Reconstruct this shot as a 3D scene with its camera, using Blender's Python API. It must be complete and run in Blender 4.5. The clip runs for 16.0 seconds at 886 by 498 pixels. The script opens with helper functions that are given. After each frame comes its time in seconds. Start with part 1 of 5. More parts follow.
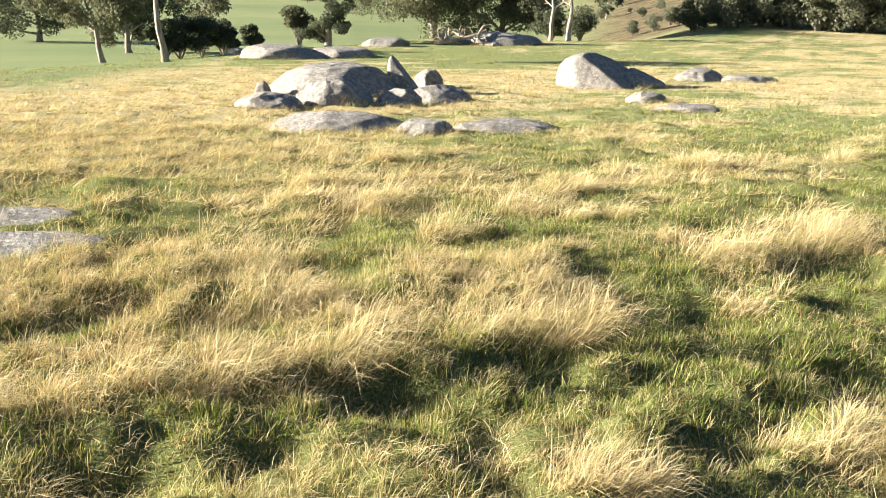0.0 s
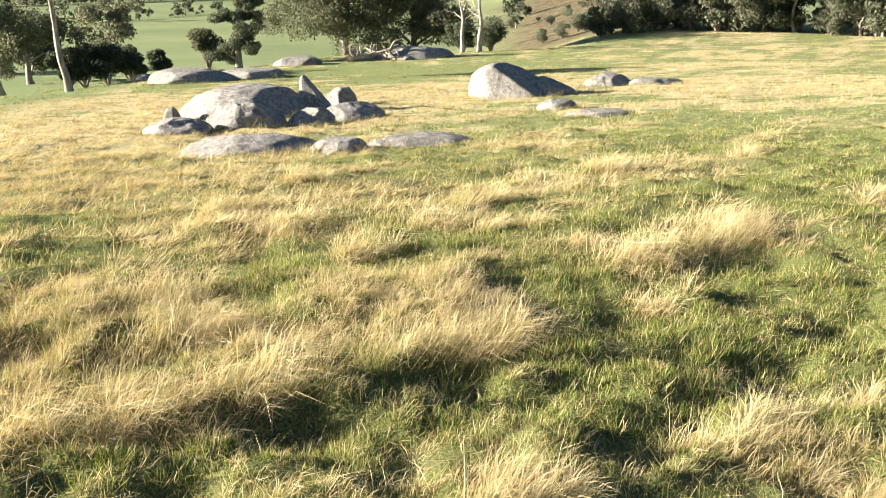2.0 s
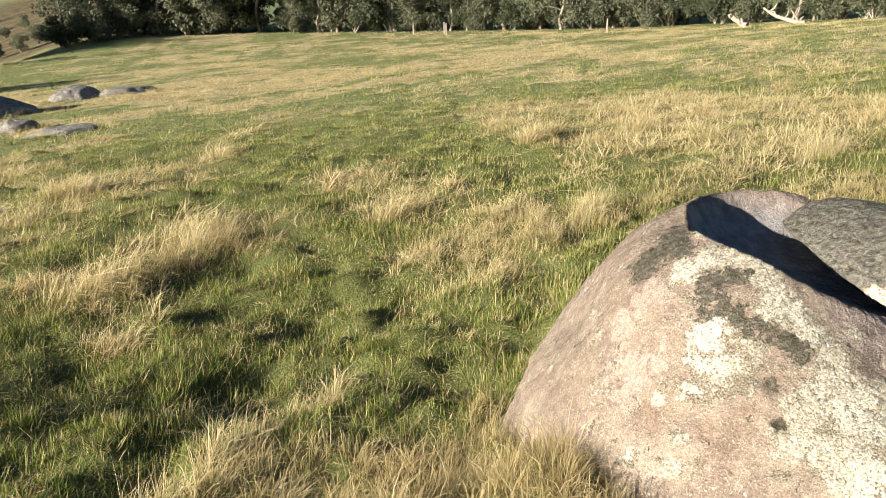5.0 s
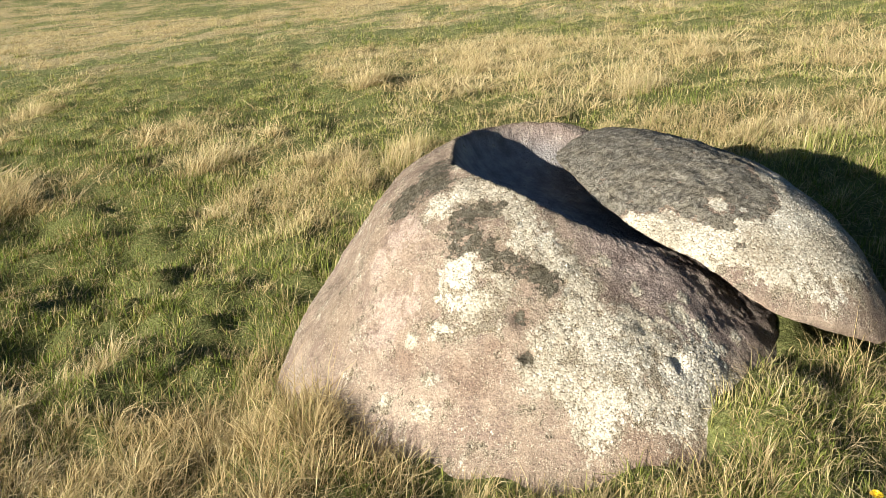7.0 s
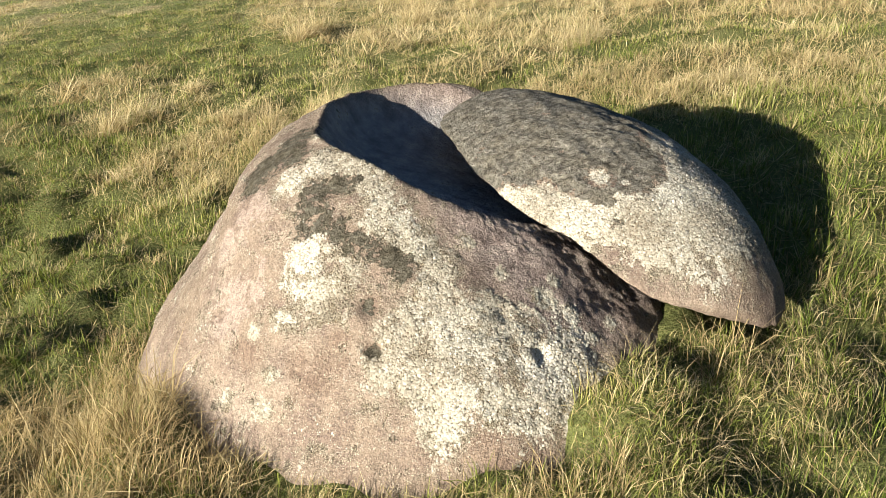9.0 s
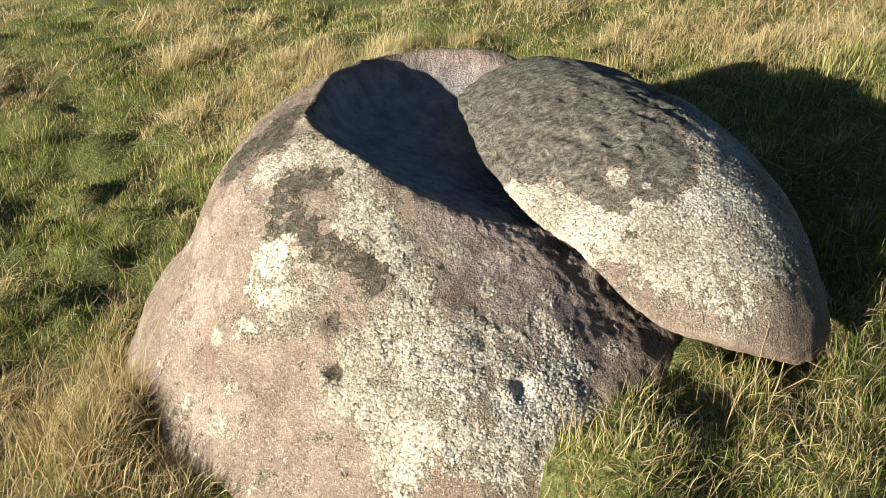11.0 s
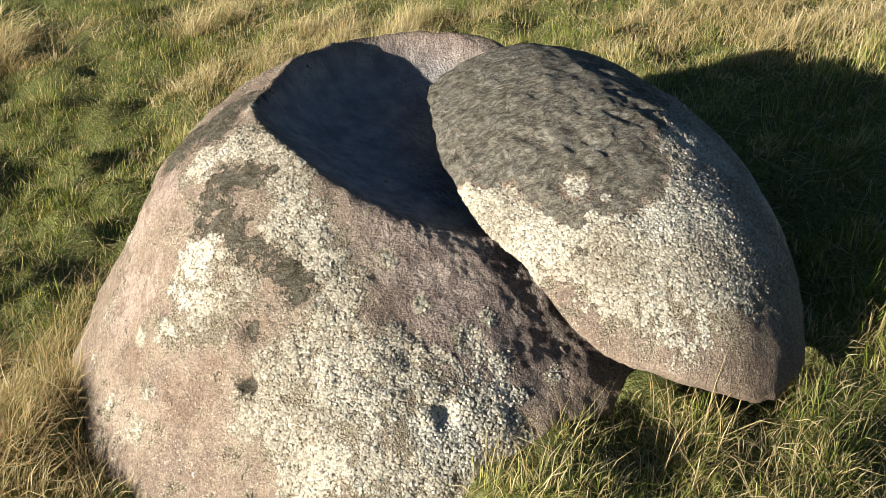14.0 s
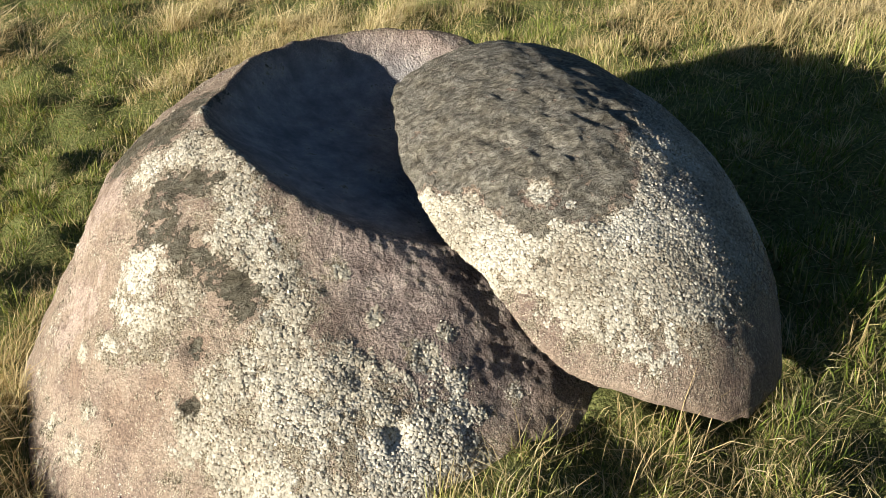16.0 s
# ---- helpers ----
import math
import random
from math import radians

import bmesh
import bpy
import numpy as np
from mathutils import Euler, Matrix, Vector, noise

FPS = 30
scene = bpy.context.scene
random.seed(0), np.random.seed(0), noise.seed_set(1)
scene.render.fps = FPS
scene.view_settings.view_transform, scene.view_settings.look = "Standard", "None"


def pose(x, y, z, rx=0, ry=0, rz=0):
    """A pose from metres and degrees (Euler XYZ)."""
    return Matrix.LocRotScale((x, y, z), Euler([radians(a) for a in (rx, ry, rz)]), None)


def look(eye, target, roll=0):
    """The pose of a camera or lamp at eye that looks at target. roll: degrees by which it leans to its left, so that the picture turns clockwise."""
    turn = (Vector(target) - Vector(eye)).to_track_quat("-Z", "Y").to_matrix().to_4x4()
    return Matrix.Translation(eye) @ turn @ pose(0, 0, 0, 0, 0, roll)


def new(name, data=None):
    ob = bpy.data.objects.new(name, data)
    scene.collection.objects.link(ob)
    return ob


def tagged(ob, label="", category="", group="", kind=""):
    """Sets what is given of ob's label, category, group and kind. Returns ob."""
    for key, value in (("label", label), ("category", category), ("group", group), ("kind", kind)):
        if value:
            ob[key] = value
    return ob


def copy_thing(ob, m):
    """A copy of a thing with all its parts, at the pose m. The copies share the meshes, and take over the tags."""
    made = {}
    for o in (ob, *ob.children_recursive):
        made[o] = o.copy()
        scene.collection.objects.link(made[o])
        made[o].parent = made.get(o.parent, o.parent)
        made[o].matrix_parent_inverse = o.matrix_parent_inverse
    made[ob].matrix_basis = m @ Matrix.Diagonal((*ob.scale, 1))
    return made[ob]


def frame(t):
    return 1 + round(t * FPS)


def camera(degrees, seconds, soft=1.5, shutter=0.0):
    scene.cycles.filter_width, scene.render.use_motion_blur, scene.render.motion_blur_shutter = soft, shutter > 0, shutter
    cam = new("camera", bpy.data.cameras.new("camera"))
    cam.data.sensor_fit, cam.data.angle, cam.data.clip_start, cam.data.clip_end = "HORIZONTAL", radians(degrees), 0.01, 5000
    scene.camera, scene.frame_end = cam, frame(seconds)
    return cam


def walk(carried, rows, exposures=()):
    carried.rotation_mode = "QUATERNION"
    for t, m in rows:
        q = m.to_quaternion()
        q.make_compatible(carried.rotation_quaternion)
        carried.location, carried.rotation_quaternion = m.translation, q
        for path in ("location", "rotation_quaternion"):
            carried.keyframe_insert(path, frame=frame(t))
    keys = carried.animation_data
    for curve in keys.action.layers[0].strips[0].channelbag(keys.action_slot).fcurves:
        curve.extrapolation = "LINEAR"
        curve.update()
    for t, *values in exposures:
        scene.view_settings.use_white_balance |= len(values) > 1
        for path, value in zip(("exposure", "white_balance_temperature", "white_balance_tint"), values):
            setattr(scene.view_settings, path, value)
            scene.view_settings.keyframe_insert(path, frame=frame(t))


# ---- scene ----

# ---------------------------------------------------------------- camera and walk
cam = camera(54.5, 16.0, soft=0.8)
PATH = [
    (0, (0.0219, 0.0104, 1.4804), (0.0389, 1.8936, 0.8073), 2.10),
    (0.5, (0.0092, 0.0288, 1.4792), (0.0722, 1.9193, 0.8294), 1.30),
    (1, (0.0069, 0.0150, 1.4758), (0.0879, 1.9026, 0.8196), 0.80),
    (1.5, (0.0219, 0.0185, 1.4873), (0.1659, 1.8981, 0.8194), 0.70),
    (2, (0.1246, 0.0427, 1.5012), (0.3115, 1.9280, 0.8604), 0.10),
    (2.5, (0.2377, 0.0773, 1.5115), (0.5017, 1.9604, 0.8915), -0.40),
    (3, (0.3600, 0.0923, 1.5254), (0.7330, 1.9555, 0.9013), -1.30),
    (3.5, (0.4685, 0.0727, 1.5219), (1.0184, 1.8905, 0.8950), -1.10),
    (4, (0.5435, 0.1269, 1.4873), (1.3028, 1.8647, 0.8520), -0.70),
    (4.5, (0.6185, 0.2446, 1.4735), (1.6076, 1.8708, 0.8594), -0.30),
    (5, (0.6750, 0.3138, 1.4562), (1.8575, 1.7965, 0.8209), -0.50),
    (5.2, (0.7015, 0.3242, 1.4492), (1.9323, 1.7619, 0.8024), -0.80),
    (7.3, (1.1527, 0.1038, 1.3442), (2.5274, 1.3406, 0.5824), -0.30),
    (7.5, (1.1792, 0.0831, 1.3408), (2.5574, 1.3072, 0.5647), -0.40),
    (8, (1.3015, 0.0508, 1.3385), (2.7312, 1.2253, 0.5791), -0.70),
    (8.5, (1.4562, 0.0635, 1.3212), (2.8553, 1.2366, 0.5051), 0.50),
    (9, (1.5600, 0.0392, 1.3385), (2.9349, 1.2192, 0.4915), -0.10),
    (9.2, (1.6096, 0.0173, 1.3350), (2.9472, 1.2228, 0.4646), -0.40),
    (11.3, (2.0931, 0.0565, 1.4250), (3.2357, 1.3251, 0.3833), -0.30),
    (11.5, (2.1127, 0.0565, 1.4204), (3.2568, 1.3007, 0.3513), 0.30),
    (12, (2.1877, 0.0277, 1.4192), (3.2869, 1.2930, 0.3280), -0.00),
    (12.5, (2.3077, -0.0185, 1.4296), (3.3497, 1.2836, 0.3256), -0.60),
    (13, (2.3815, -0.0473, 1.4377), (3.3625, 1.3167, 0.3527), -1.60),
    (13.5, (2.4046, -0.0462, 1.4435), (3.3535, 1.3427, 0.3615), -1.90),
    (14, (2.4185, 0.0069, 1.4342), (3.4417, 1.3482, 0.3600), -0.50),
    (14.5, (2.4231, 0.0750, 1.4227), (3.5002, 1.3841, 0.3616), -0.10),
    (15, (2.4473, 0.0992, 1.4065), (3.5774, 1.3613, 0.3435), 0.00),
    (15.5, (2.5108, 0.0704, 1.4008), (3.6112, 1.3429, 0.3193), -0.30),
    (16, (2.5731, 0.0346, 1.4065), (3.5921, 1.3696, 0.3205), -0.70),
]
walk(cam, [(t, look(eye, target, roll)) for t, eye, target, roll in PATH],
     exposures=[(0, 2.4), (2.5, 2.4), (4, 2.03), (5, 1.56), (7.5, 1.4), (9, 1.40), (12, 1.32), (16, 1.30)])

# ---------------------------------------------------------------- sun, sky
SUN_AZ, SUN_EL = 270.5, 13.9   # compass degrees from +y, and height, of the low evening sun
world = bpy.data.worlds.new("sky")
scene.world = world
world.use_nodes = True
wn, wl = world.node_tree.nodes, world.node_tree.links
sky = wn.new("ShaderNodeTexSky")
sky.sky_type, sky.sun_disc = "NISHITA", False
sky.sun_elevation, sky.sun_rotation = radians(SUN_EL), radians(SUN_AZ)
sky.altitude, sky.air_density, sky.dust_density, sky.ozone_density = 300.0, 1.0, 0.6, 4.0
wl.new(sky.outputs[0], wn["Background"].inputs[0])
wn["Background"].inputs[1].default_value = 0.033
sun_dir = Vector((math.sin(radians(SUN_AZ)) * math.cos(radians(SUN_EL)), math.cos(radians(SUN_AZ)) * math.cos(radians(SUN_EL)), math.sin(radians(SUN_EL))))
sun = new("sun", bpy.data.lights.new("sun", "SUN"))
sun.data.energy, sun.data.angle, sun.data.color = 5.0, radians(0.55), (1.0, 0.93, 0.81)
sun.matrix_world = look(sun_dir * 50, (0, 0, 0))


# ---------------------------------------------------------------- numeric noise
def hash3(i, j, k, seed):
    n = (i.astype(np.int64) * 374761393 + j.astype(np.int64) * 668265263 + k.astype(np.int64) * 2147483647 + seed * 1274126177) & 0xFFFFFFFF
    n = ((n ^ (n >> 13)) * 1274126177) & 0xFFFFFFFF
    n = ((n ^ (n >> 16)) * 2246822519) & 0xFFFFFFFF
    return ((n ^ (n >> 15)) & 0xFFFFFF) / float(0xFFFFFF)


def vnoise(x, y, z, seed=0):
    """Smooth value noise, -1 to 1."""
    i, j, k = np.floor(x), np.floor(y), np.floor(z)
    u, v, w = x - i, y - j, z - k
    u, v, w = (a * a * a * (a * (a * 6 - 15) + 10) for a in (u, v, w))
    total = 0
    for a in (0, 1):
        for b in (0, 1):
            for c in (0, 1):
                wt = (u if a else 1 - u) * (v if b else 1 - v) * (w if c else 1 - w)
                total = total + wt * hash3(i + a, j + b, k + c, seed)
    return total * 2 - 1


def fbm(x, y, z, octaves=4, seed=0, gain=0.5):
    total, amp, s = 0, 1.0, 0
    for o in range(octaves):
        total, s = total + amp * vnoise(x * 2 ** o + 17.3 * o, y * 2 ** o - 9.1 * o, z * 2 ** o + 3.7 * o, seed + o), s + amp
        amp *= gain
    return total / s


def smooth(a, b, x):
    t = np.clip((x - a) / (b - a), 0, 1)
    return t * t * (3 - 2 * t)


# ---------------------------------------------------------------- mesh helpers
def mesh_np(name, verts, faces, mat, attrs=None, smooth_shade=False):
    """A mesh from arrays: verts (n, 3), faces a list of (m, 3) or (m, 4) index arrays, attrs point attributes."""
    me = bpy.data.meshes.new(name)
    verts = np.asarray(verts, dtype=np.float32)
    faces = [np.asarray(f, dtype=np.int32) for f in faces if len(f)]
    me.vertices.add(len(verts))
    me.vertices.foreach_set("co", verts.ravel())
    loops = np.concatenate([f.ravel() for f in faces])
    sizes = np.concatenate([np.full(len(f), f.shape[1], dtype=np.int32) for f in faces])
    me.loops.add(len(loops))
    me.loops.foreach_set("vertex_index", loops)
    me.polygons.add(len(sizes))
    starts = np.concatenate([[0], np.cumsum(sizes)[:-1]]).astype(np.int32)
    me.polygons.foreach_set("loop_start", starts)
    if smooth_shade:
        me.polygons.foreach_set("use_smooth", np.ones(len(sizes), dtype=bool))
    for key, value in (attrs or {}).items():
        at = me.attributes.new(key, "FLOAT", "POINT")
        at.data.foreach_set("value", np.asarray(value, dtype=np.float32))
    me.materials.append(mat)
    me.update()
    me.validate()
    return me


def part(name, me, parent, label=""):
    ob = new(name, me)
    ob.parent = parent
    return tagged(ob, label) if label else ob


# ---------------------------------------------------------------- materials
def material(name):
    m = bpy.data.materials.new(name)
    m.use_nodes = True
    nt = m.node_tree
    return m, nt, nt.nodes["Principled BSDF"], nt.nodes["Material Output"]


class Nodes:
    """Short ways to make nodes in one tree."""

    def __init__(self, nt):
        self.nt = nt

    def link(self, a, b):
        self.nt.links.new(a, b)

    def put(self, socket, value):
        if isinstance(value, (int, float)):
            socket.default_value = value
        elif isinstance(value, tuple):
            socket.default_value = value if len(value) != 3 or socket.type == "VECTOR" else (*value, 1)
        else:
            self.nt.links.new(value, socket)

    def attr(self, name):
        n = self.nt.nodes.new("ShaderNodeAttribute")
        n.attribute_name = name
        return n.outputs["Fac"]

    def coords(self):
        return self.nt.nodes.new("ShaderNodeTexCoord").outputs["Object"]

    def position(self):
        return self.nt.nodes.new("ShaderNodeNewGeometry").outputs["Position"]

    def noise(self, vec, scale, detail=4.0, rough=0.55, distortion=0.0):
        n = self.nt.nodes.new("ShaderNodeTexNoise")
        self.put(n.inputs["Vector"], vec)
        n.inputs["Scale"].default_value, n.inputs["Detail"].default_value = scale, detail
        n.inputs["Roughness"].default_value, n.inputs["Distortion"].default_value = rough, distortion
        return n.outputs["Fac"]

    def noise_colour(self, vec, scale):
        n = self.nt.nodes.new("ShaderNodeTexNoise")
        self.put(n.inputs["Vector"], vec)
        n.inputs["Scale"].default_value = scale
        return n.outputs["Color"]

    def node_colour(self, colour):
        return self.mix(1.0, colour, (0.5, 0.5, 0.5), "SUBTRACT")

    def voronoi(self, vec, scale, out="Distance", rand=1.0):
        n = self.nt.nodes.new("ShaderNodeTexVoronoi")
        self.put(n.inputs["Vector"], vec)
        n.inputs["Scale"].default_value, n.inputs["Randomness"].default_value = scale, rand
        return n.outputs[out]

    def ramp(self, fac, *stops):
        n = self.nt.nodes.new("ShaderNodeValToRGB")
        self.put(n.inputs[0], fac)
        el = n.color_ramp.elements
        while len(el) < len(stops):
            el.new(0.5)
        for e, (p, c) in zip(el, stops):
            e.position = p
            e.color = (*c, 1) if isinstance(c, tuple) else (c, c, c, 1)
        return n.outputs[0]

    def mix(self, fac, a, b, blend="MIX"):
        n = self.nt.nodes.new("ShaderNodeMix")
        n.data_type, n.blend_type = "RGBA", blend
        self.put(n.inputs[0], fac)
        self.put(n.inputs[6], a)
        self.put(n.inputs[7], b)
        return n.outputs[2]

    def math(self, op, a, b=0.0, clamp=False):
        n = self.nt.nodes.new("ShaderNodeMath")
        n.operation, n.use_clamp = op, clamp
        self.put(n.inputs[0], a)
        self.put(n.inputs[1], b)
        return n.outputs[0]

    def mapped(self, vec, scale=(1, 1, 1), rot=(0, 0, 0)):
        n = self.nt.nodes.new("ShaderNodeMapping")
        self.put(n.inputs["Vector"], vec)
        n.inputs["Scale"].default_value, n.inputs["Rotation"].default_value = scale, rot
        return n.outputs[0]

    def bump(self, height, strength=0.5, distance=0.01, normal=None):
        n = self.nt.nodes.new("ShaderNodeBump")
        self.put(n.inputs["Height"], height)
        n.inputs["Strength"].default_value, n.inputs["Distance"].default_value = strength, distance
        if normal is not None:
            self.nt.links.new(normal, n.inputs["Normal"])
        return n.outputs[0]


def make_granite():
    """Pinkish-tan granite under pale crusty lichen, soft grey mat lichen and bare worn patches, by the point attributes."""
    m, nt, bsdf, out = material("lichened_granite")
    n = Nodes(nt)
    p = n.coords()
    big, mid, fine = n.noise(p, 3.0, 4), n.noise(p, 14.0, 5, 0.65), n.noise(p, 60.0, 4, 0.7)
    speck = n.noise(p, 150.0, 3, 0.7)
    broken = n.attr("broken")
    # bare stone: tan with coarse grains and fine pale dots
    stone = n.ramp(big, (0.3, (0.21, 0.160, 0.118)), (0.55, (0.275, 0.214, 0.162)), (0.75, (0.36, 0.29, 0.228)))
    stone = n.mix(n.ramp(n.noise(p, 8.0, 6, 0.7), (0.47, 0.0), (0.60, 0.85)), stone, (0.19, 0.14, 0.112))
    stone = n.mix(broken, stone, n.ramp(mid, (0.33, (0.16, 0.122, 0.108)), (0.5, (0.28, 0.224, 0.198)), (0.67, (0.45, 0.38, 0.33))))
    patchy = n.math("ADD", n.math("MULTIPLY", n.math("SUBTRACT", mid, 0.5), 2.0), n.math("MULTIPLY", n.math("SUBTRACT", fine, 0.5), 0.9))
    smooth_skin = n.ramp(n.math("ADD", n.attr("bare"), patchy), (0.46, 0.0), (0.66, 0.85))
    stone = n.mix(smooth_skin, stone, n.ramp(fine, (0.3, (0.29, 0.224, 0.182)), (0.7, (0.40, 0.318, 0.265))))
    stone = n.mix(n.ramp(n.math("ADD", n.attr("brown"), patchy), (0.48, 0.0), (0.62, 0.7)), stone, n.ramp(fine, (0.3, (0.13, 0.09, 0.065)), (0.7, (0.27, 0.195, 0.145))))
    grain = n.voronoi(p, 260.0, "Color")
    stone = n.mix(0.85, stone, n.ramp(grain, (0.0, 0.35), (0.3, 0.75), (0.7, 1.05), (1.0, 1.5)), "MULTIPLY")
    # basin stone paler and greyer: skylight in its shade put into the colour
    stone = n.mix(n.attr("basin"), stone, n.ramp(mid, (0.35, (0.21, 0.198, 0.195)), (0.65, (0.38, 0.36, 0.35))))
    # pale crusty lichen: small rounded flakes, each there or not, so that its edges are grainy
    warp = n.mix(1.0, p, n.mix(1.0, n.node_colour(n.noise_colour(p, 90.0)), (0.008, 0.008, 0.008), "MULTIPLY"), "ADD")
    tiny = n.noise(p, 240.0, 4, 0.75)
    cell, flake = n.math("ADD", n.voronoi(warp, 170.0), n.math("MULTIPLY", n.math("SUBTRACT", tiny, 0.5), 0.9)), n.voronoi(warp, 170.0, "Color")
    small, crumb = n.voronoi(warp, 330.0), n.voronoi(warp, 330.0, "Color")
    cover = n.math("ADD", n.attr("pale"), n.math("MULTIPLY", n.math("SUBTRACT", mid, 0.5), 2.6))
    cover = n.math("ADD", cover, n.math("MULTIPLY", n.math("SUBTRACT", fine, 0.5), 1.6))
    there = n.math("SUBTRACT", cover, n.math("ADD", 0.24, n.math("MULTIPLY", flake, 0.36)))
    there = n.math("MULTIPLY", there, 9.0, True)
    body = n.math("MULTIPLY", there, n.ramp(cell, (0.46, 1.0), (0.72, 0.0)))
    less = n.math("SUBTRACT", n.math("ADD", cover, 0.34), n.math("ADD", 0.22, n.math("MULTIPLY", crumb, 0.75)))
    bits = n.math("MULTIPLY", n.math("MULTIPLY", less, 9.0, True), n.ramp(small, (0.38, 0.9), (0.6, 0.0)))
    bits = n.math("MULTIPLY", bits, n.math("SUBTRACT", 1.0, n.math("MULTIPLY", broken, 0.6)))
    crust = n.ramp(flake, (0.1, (0.30, 0.25, 0.175)), (0.45, (0.42, 0.375, 0.275)), (0.9, (0.56, 0.52, 0.41)))
    crust = n.mix(n.ramp(big, (0.42, 0.0), (0.66, 0.8)), crust, n.mix(1.0, crust, (0.93, 0.97, 0.93), "MULTIPLY"))
    crust = n.mix(n.ramp(speck, (0.34, 0.5), (0.46, 0.0)), crust, (0.34, 0.27, 0.18))
    crust = n.mix(1.0, crust, n.ramp(n.noise(p, 32.0, 3, 0.6), (0.36, (0.66, 0.61, 0.52)), (0.52, (1.0, 1.0, 1.0))), "MULTIPLY")
    # stone darkened between the flakes, the shade of the gaps put into its colour
    under = n.mix(there, stone, n.mix(1.0, stone, (0.42, 0.37, 0.30), "MULTIPLY"))
    col = n.mix(bits, under, (0.58, 0.51, 0.39))
    col = n.mix(n.math("MULTIPLY", body, 0.5), col, crust)
    # soft grey mat lichen, combed into small ridges
    ridges = n.noise(n.mapped(p, (30, 48, 62), (0, 0, 0.5)), 1.0, 6, 0.68, 0.25)
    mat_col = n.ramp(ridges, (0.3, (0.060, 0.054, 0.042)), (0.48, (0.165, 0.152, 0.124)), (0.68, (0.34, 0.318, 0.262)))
    # same lichen on the boulder, darkened: its weaker sun put into the colour
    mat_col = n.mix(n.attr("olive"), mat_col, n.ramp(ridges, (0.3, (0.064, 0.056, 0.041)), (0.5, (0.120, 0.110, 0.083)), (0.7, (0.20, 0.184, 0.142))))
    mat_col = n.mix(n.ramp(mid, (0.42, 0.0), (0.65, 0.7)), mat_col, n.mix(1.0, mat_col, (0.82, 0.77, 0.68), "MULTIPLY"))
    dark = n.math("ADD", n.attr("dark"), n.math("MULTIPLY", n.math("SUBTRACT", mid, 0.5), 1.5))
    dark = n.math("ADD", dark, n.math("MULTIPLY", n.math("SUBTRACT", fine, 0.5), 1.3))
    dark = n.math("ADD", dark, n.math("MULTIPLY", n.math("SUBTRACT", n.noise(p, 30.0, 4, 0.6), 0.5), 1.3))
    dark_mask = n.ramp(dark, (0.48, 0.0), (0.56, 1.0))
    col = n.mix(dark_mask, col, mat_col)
    n.put(bsdf.inputs["Base Color"], col)
    bsdf.inputs["Roughness"].default_value = 0.95
    bsdf.inputs["Specular IOR Level"].default_value = 0.12
    h = n.math("ADD", n.math("MULTIPLY", fine, n.math("ADD", 0.4, n.math("MULTIPLY", broken, 0.9))), n.math("MULTIPLY", speck, 0.3))
    h = n.math("ADD", h, n.math("MULTIPLY", bits, 0.10))
    h = n.math("ADD", h, n.math("MULTIPLY", body, n.math("ADD", 0.25, n.math("MULTIPLY", flake, 0.25))))
    h = n.mix(dark_mask, h, n.math("ADD", 0.3, n.math("ADD", n.math("MULTIPLY", ridges, 1.7), n.math("MULTIPLY", speck, 0.18))))
    n.put(bsdf.inputs["Normal"], n.bump(h, 1.0, 0.017))
    return m


def make_lichen():
    """Cream crusty lichen: pale warm flakes, a little greener or darker one from another."""
    m, nt, bsdf, out = material("crusty_lichen")
    n = Nodes(nt)
    col = n.ramp(n.attr("tint"), (0.0, (0.18, 0.15, 0.11)), (0.3, (0.31, 0.278, 0.215)), (0.65, (0.41, 0.380, 0.305)), (1.0, (0.53, 0.505, 0.43)))
    col = n.mix(n.ramp(n.noise(n.coords(), 300.0, 3, 0.7), (0.3, 0.5), (0.5, 0.0)), col, (0.16, 0.13, 0.085))
    n.put(bsdf.inputs["Base Color"], col)
    bsdf.inputs["Roughness"].default_value = 0.95
    bsdf.inputs["Specular IOR Level"].default_value = 0.1
    return m


def make_field_granite():
    """The same granite seen from afar: grey with pale blooms, dark stains."""
    m, nt, bsdf, out = material("field_granite")
    n = Nodes(nt)
    p = n.position()
    big, mid, fine = n.noise(p, 1.3, 4), n.noise(p, 6.0, 5, 0.65), n.noise(p, 28.0, 4, 0.7)
    col = n.ramp(mid, (0.3, (0.12, 0.108, 0.098)), (0.5, (0.225, 0.205, 0.182)), (0.68, (0.36, 0.328, 0.288)))
    col = n.mix(n.ramp(big, (0.45, 0.0), (0.65, 0.5)), col, (0.22, 0.195, 0.172))
    col = n.mix(n.ramp(fine, (0.35, 0.6), (0.48, 0.0)), col, (0.12, 0.108, 0.095))
    col = n.mix(n.ramp(n.noise(p, 13.0, 5, 0.7), (0.55, 0.0), (0.62, 0.7)), col, (0.46, 0.42, 0.34))
    n.put(bsdf.inputs["Base Color"], col)
    bsdf.inputs["Roughness"].default_value = 0.95
    bsdf.inputs["Specular IOR Level"].default_value = 0.15
    n.put(bsdf.inputs["Normal"], n.bump(n.math("ADD", mid, n.math("MULTIPLY", fine, 0.4)), 0.9, 0.06))
    return m


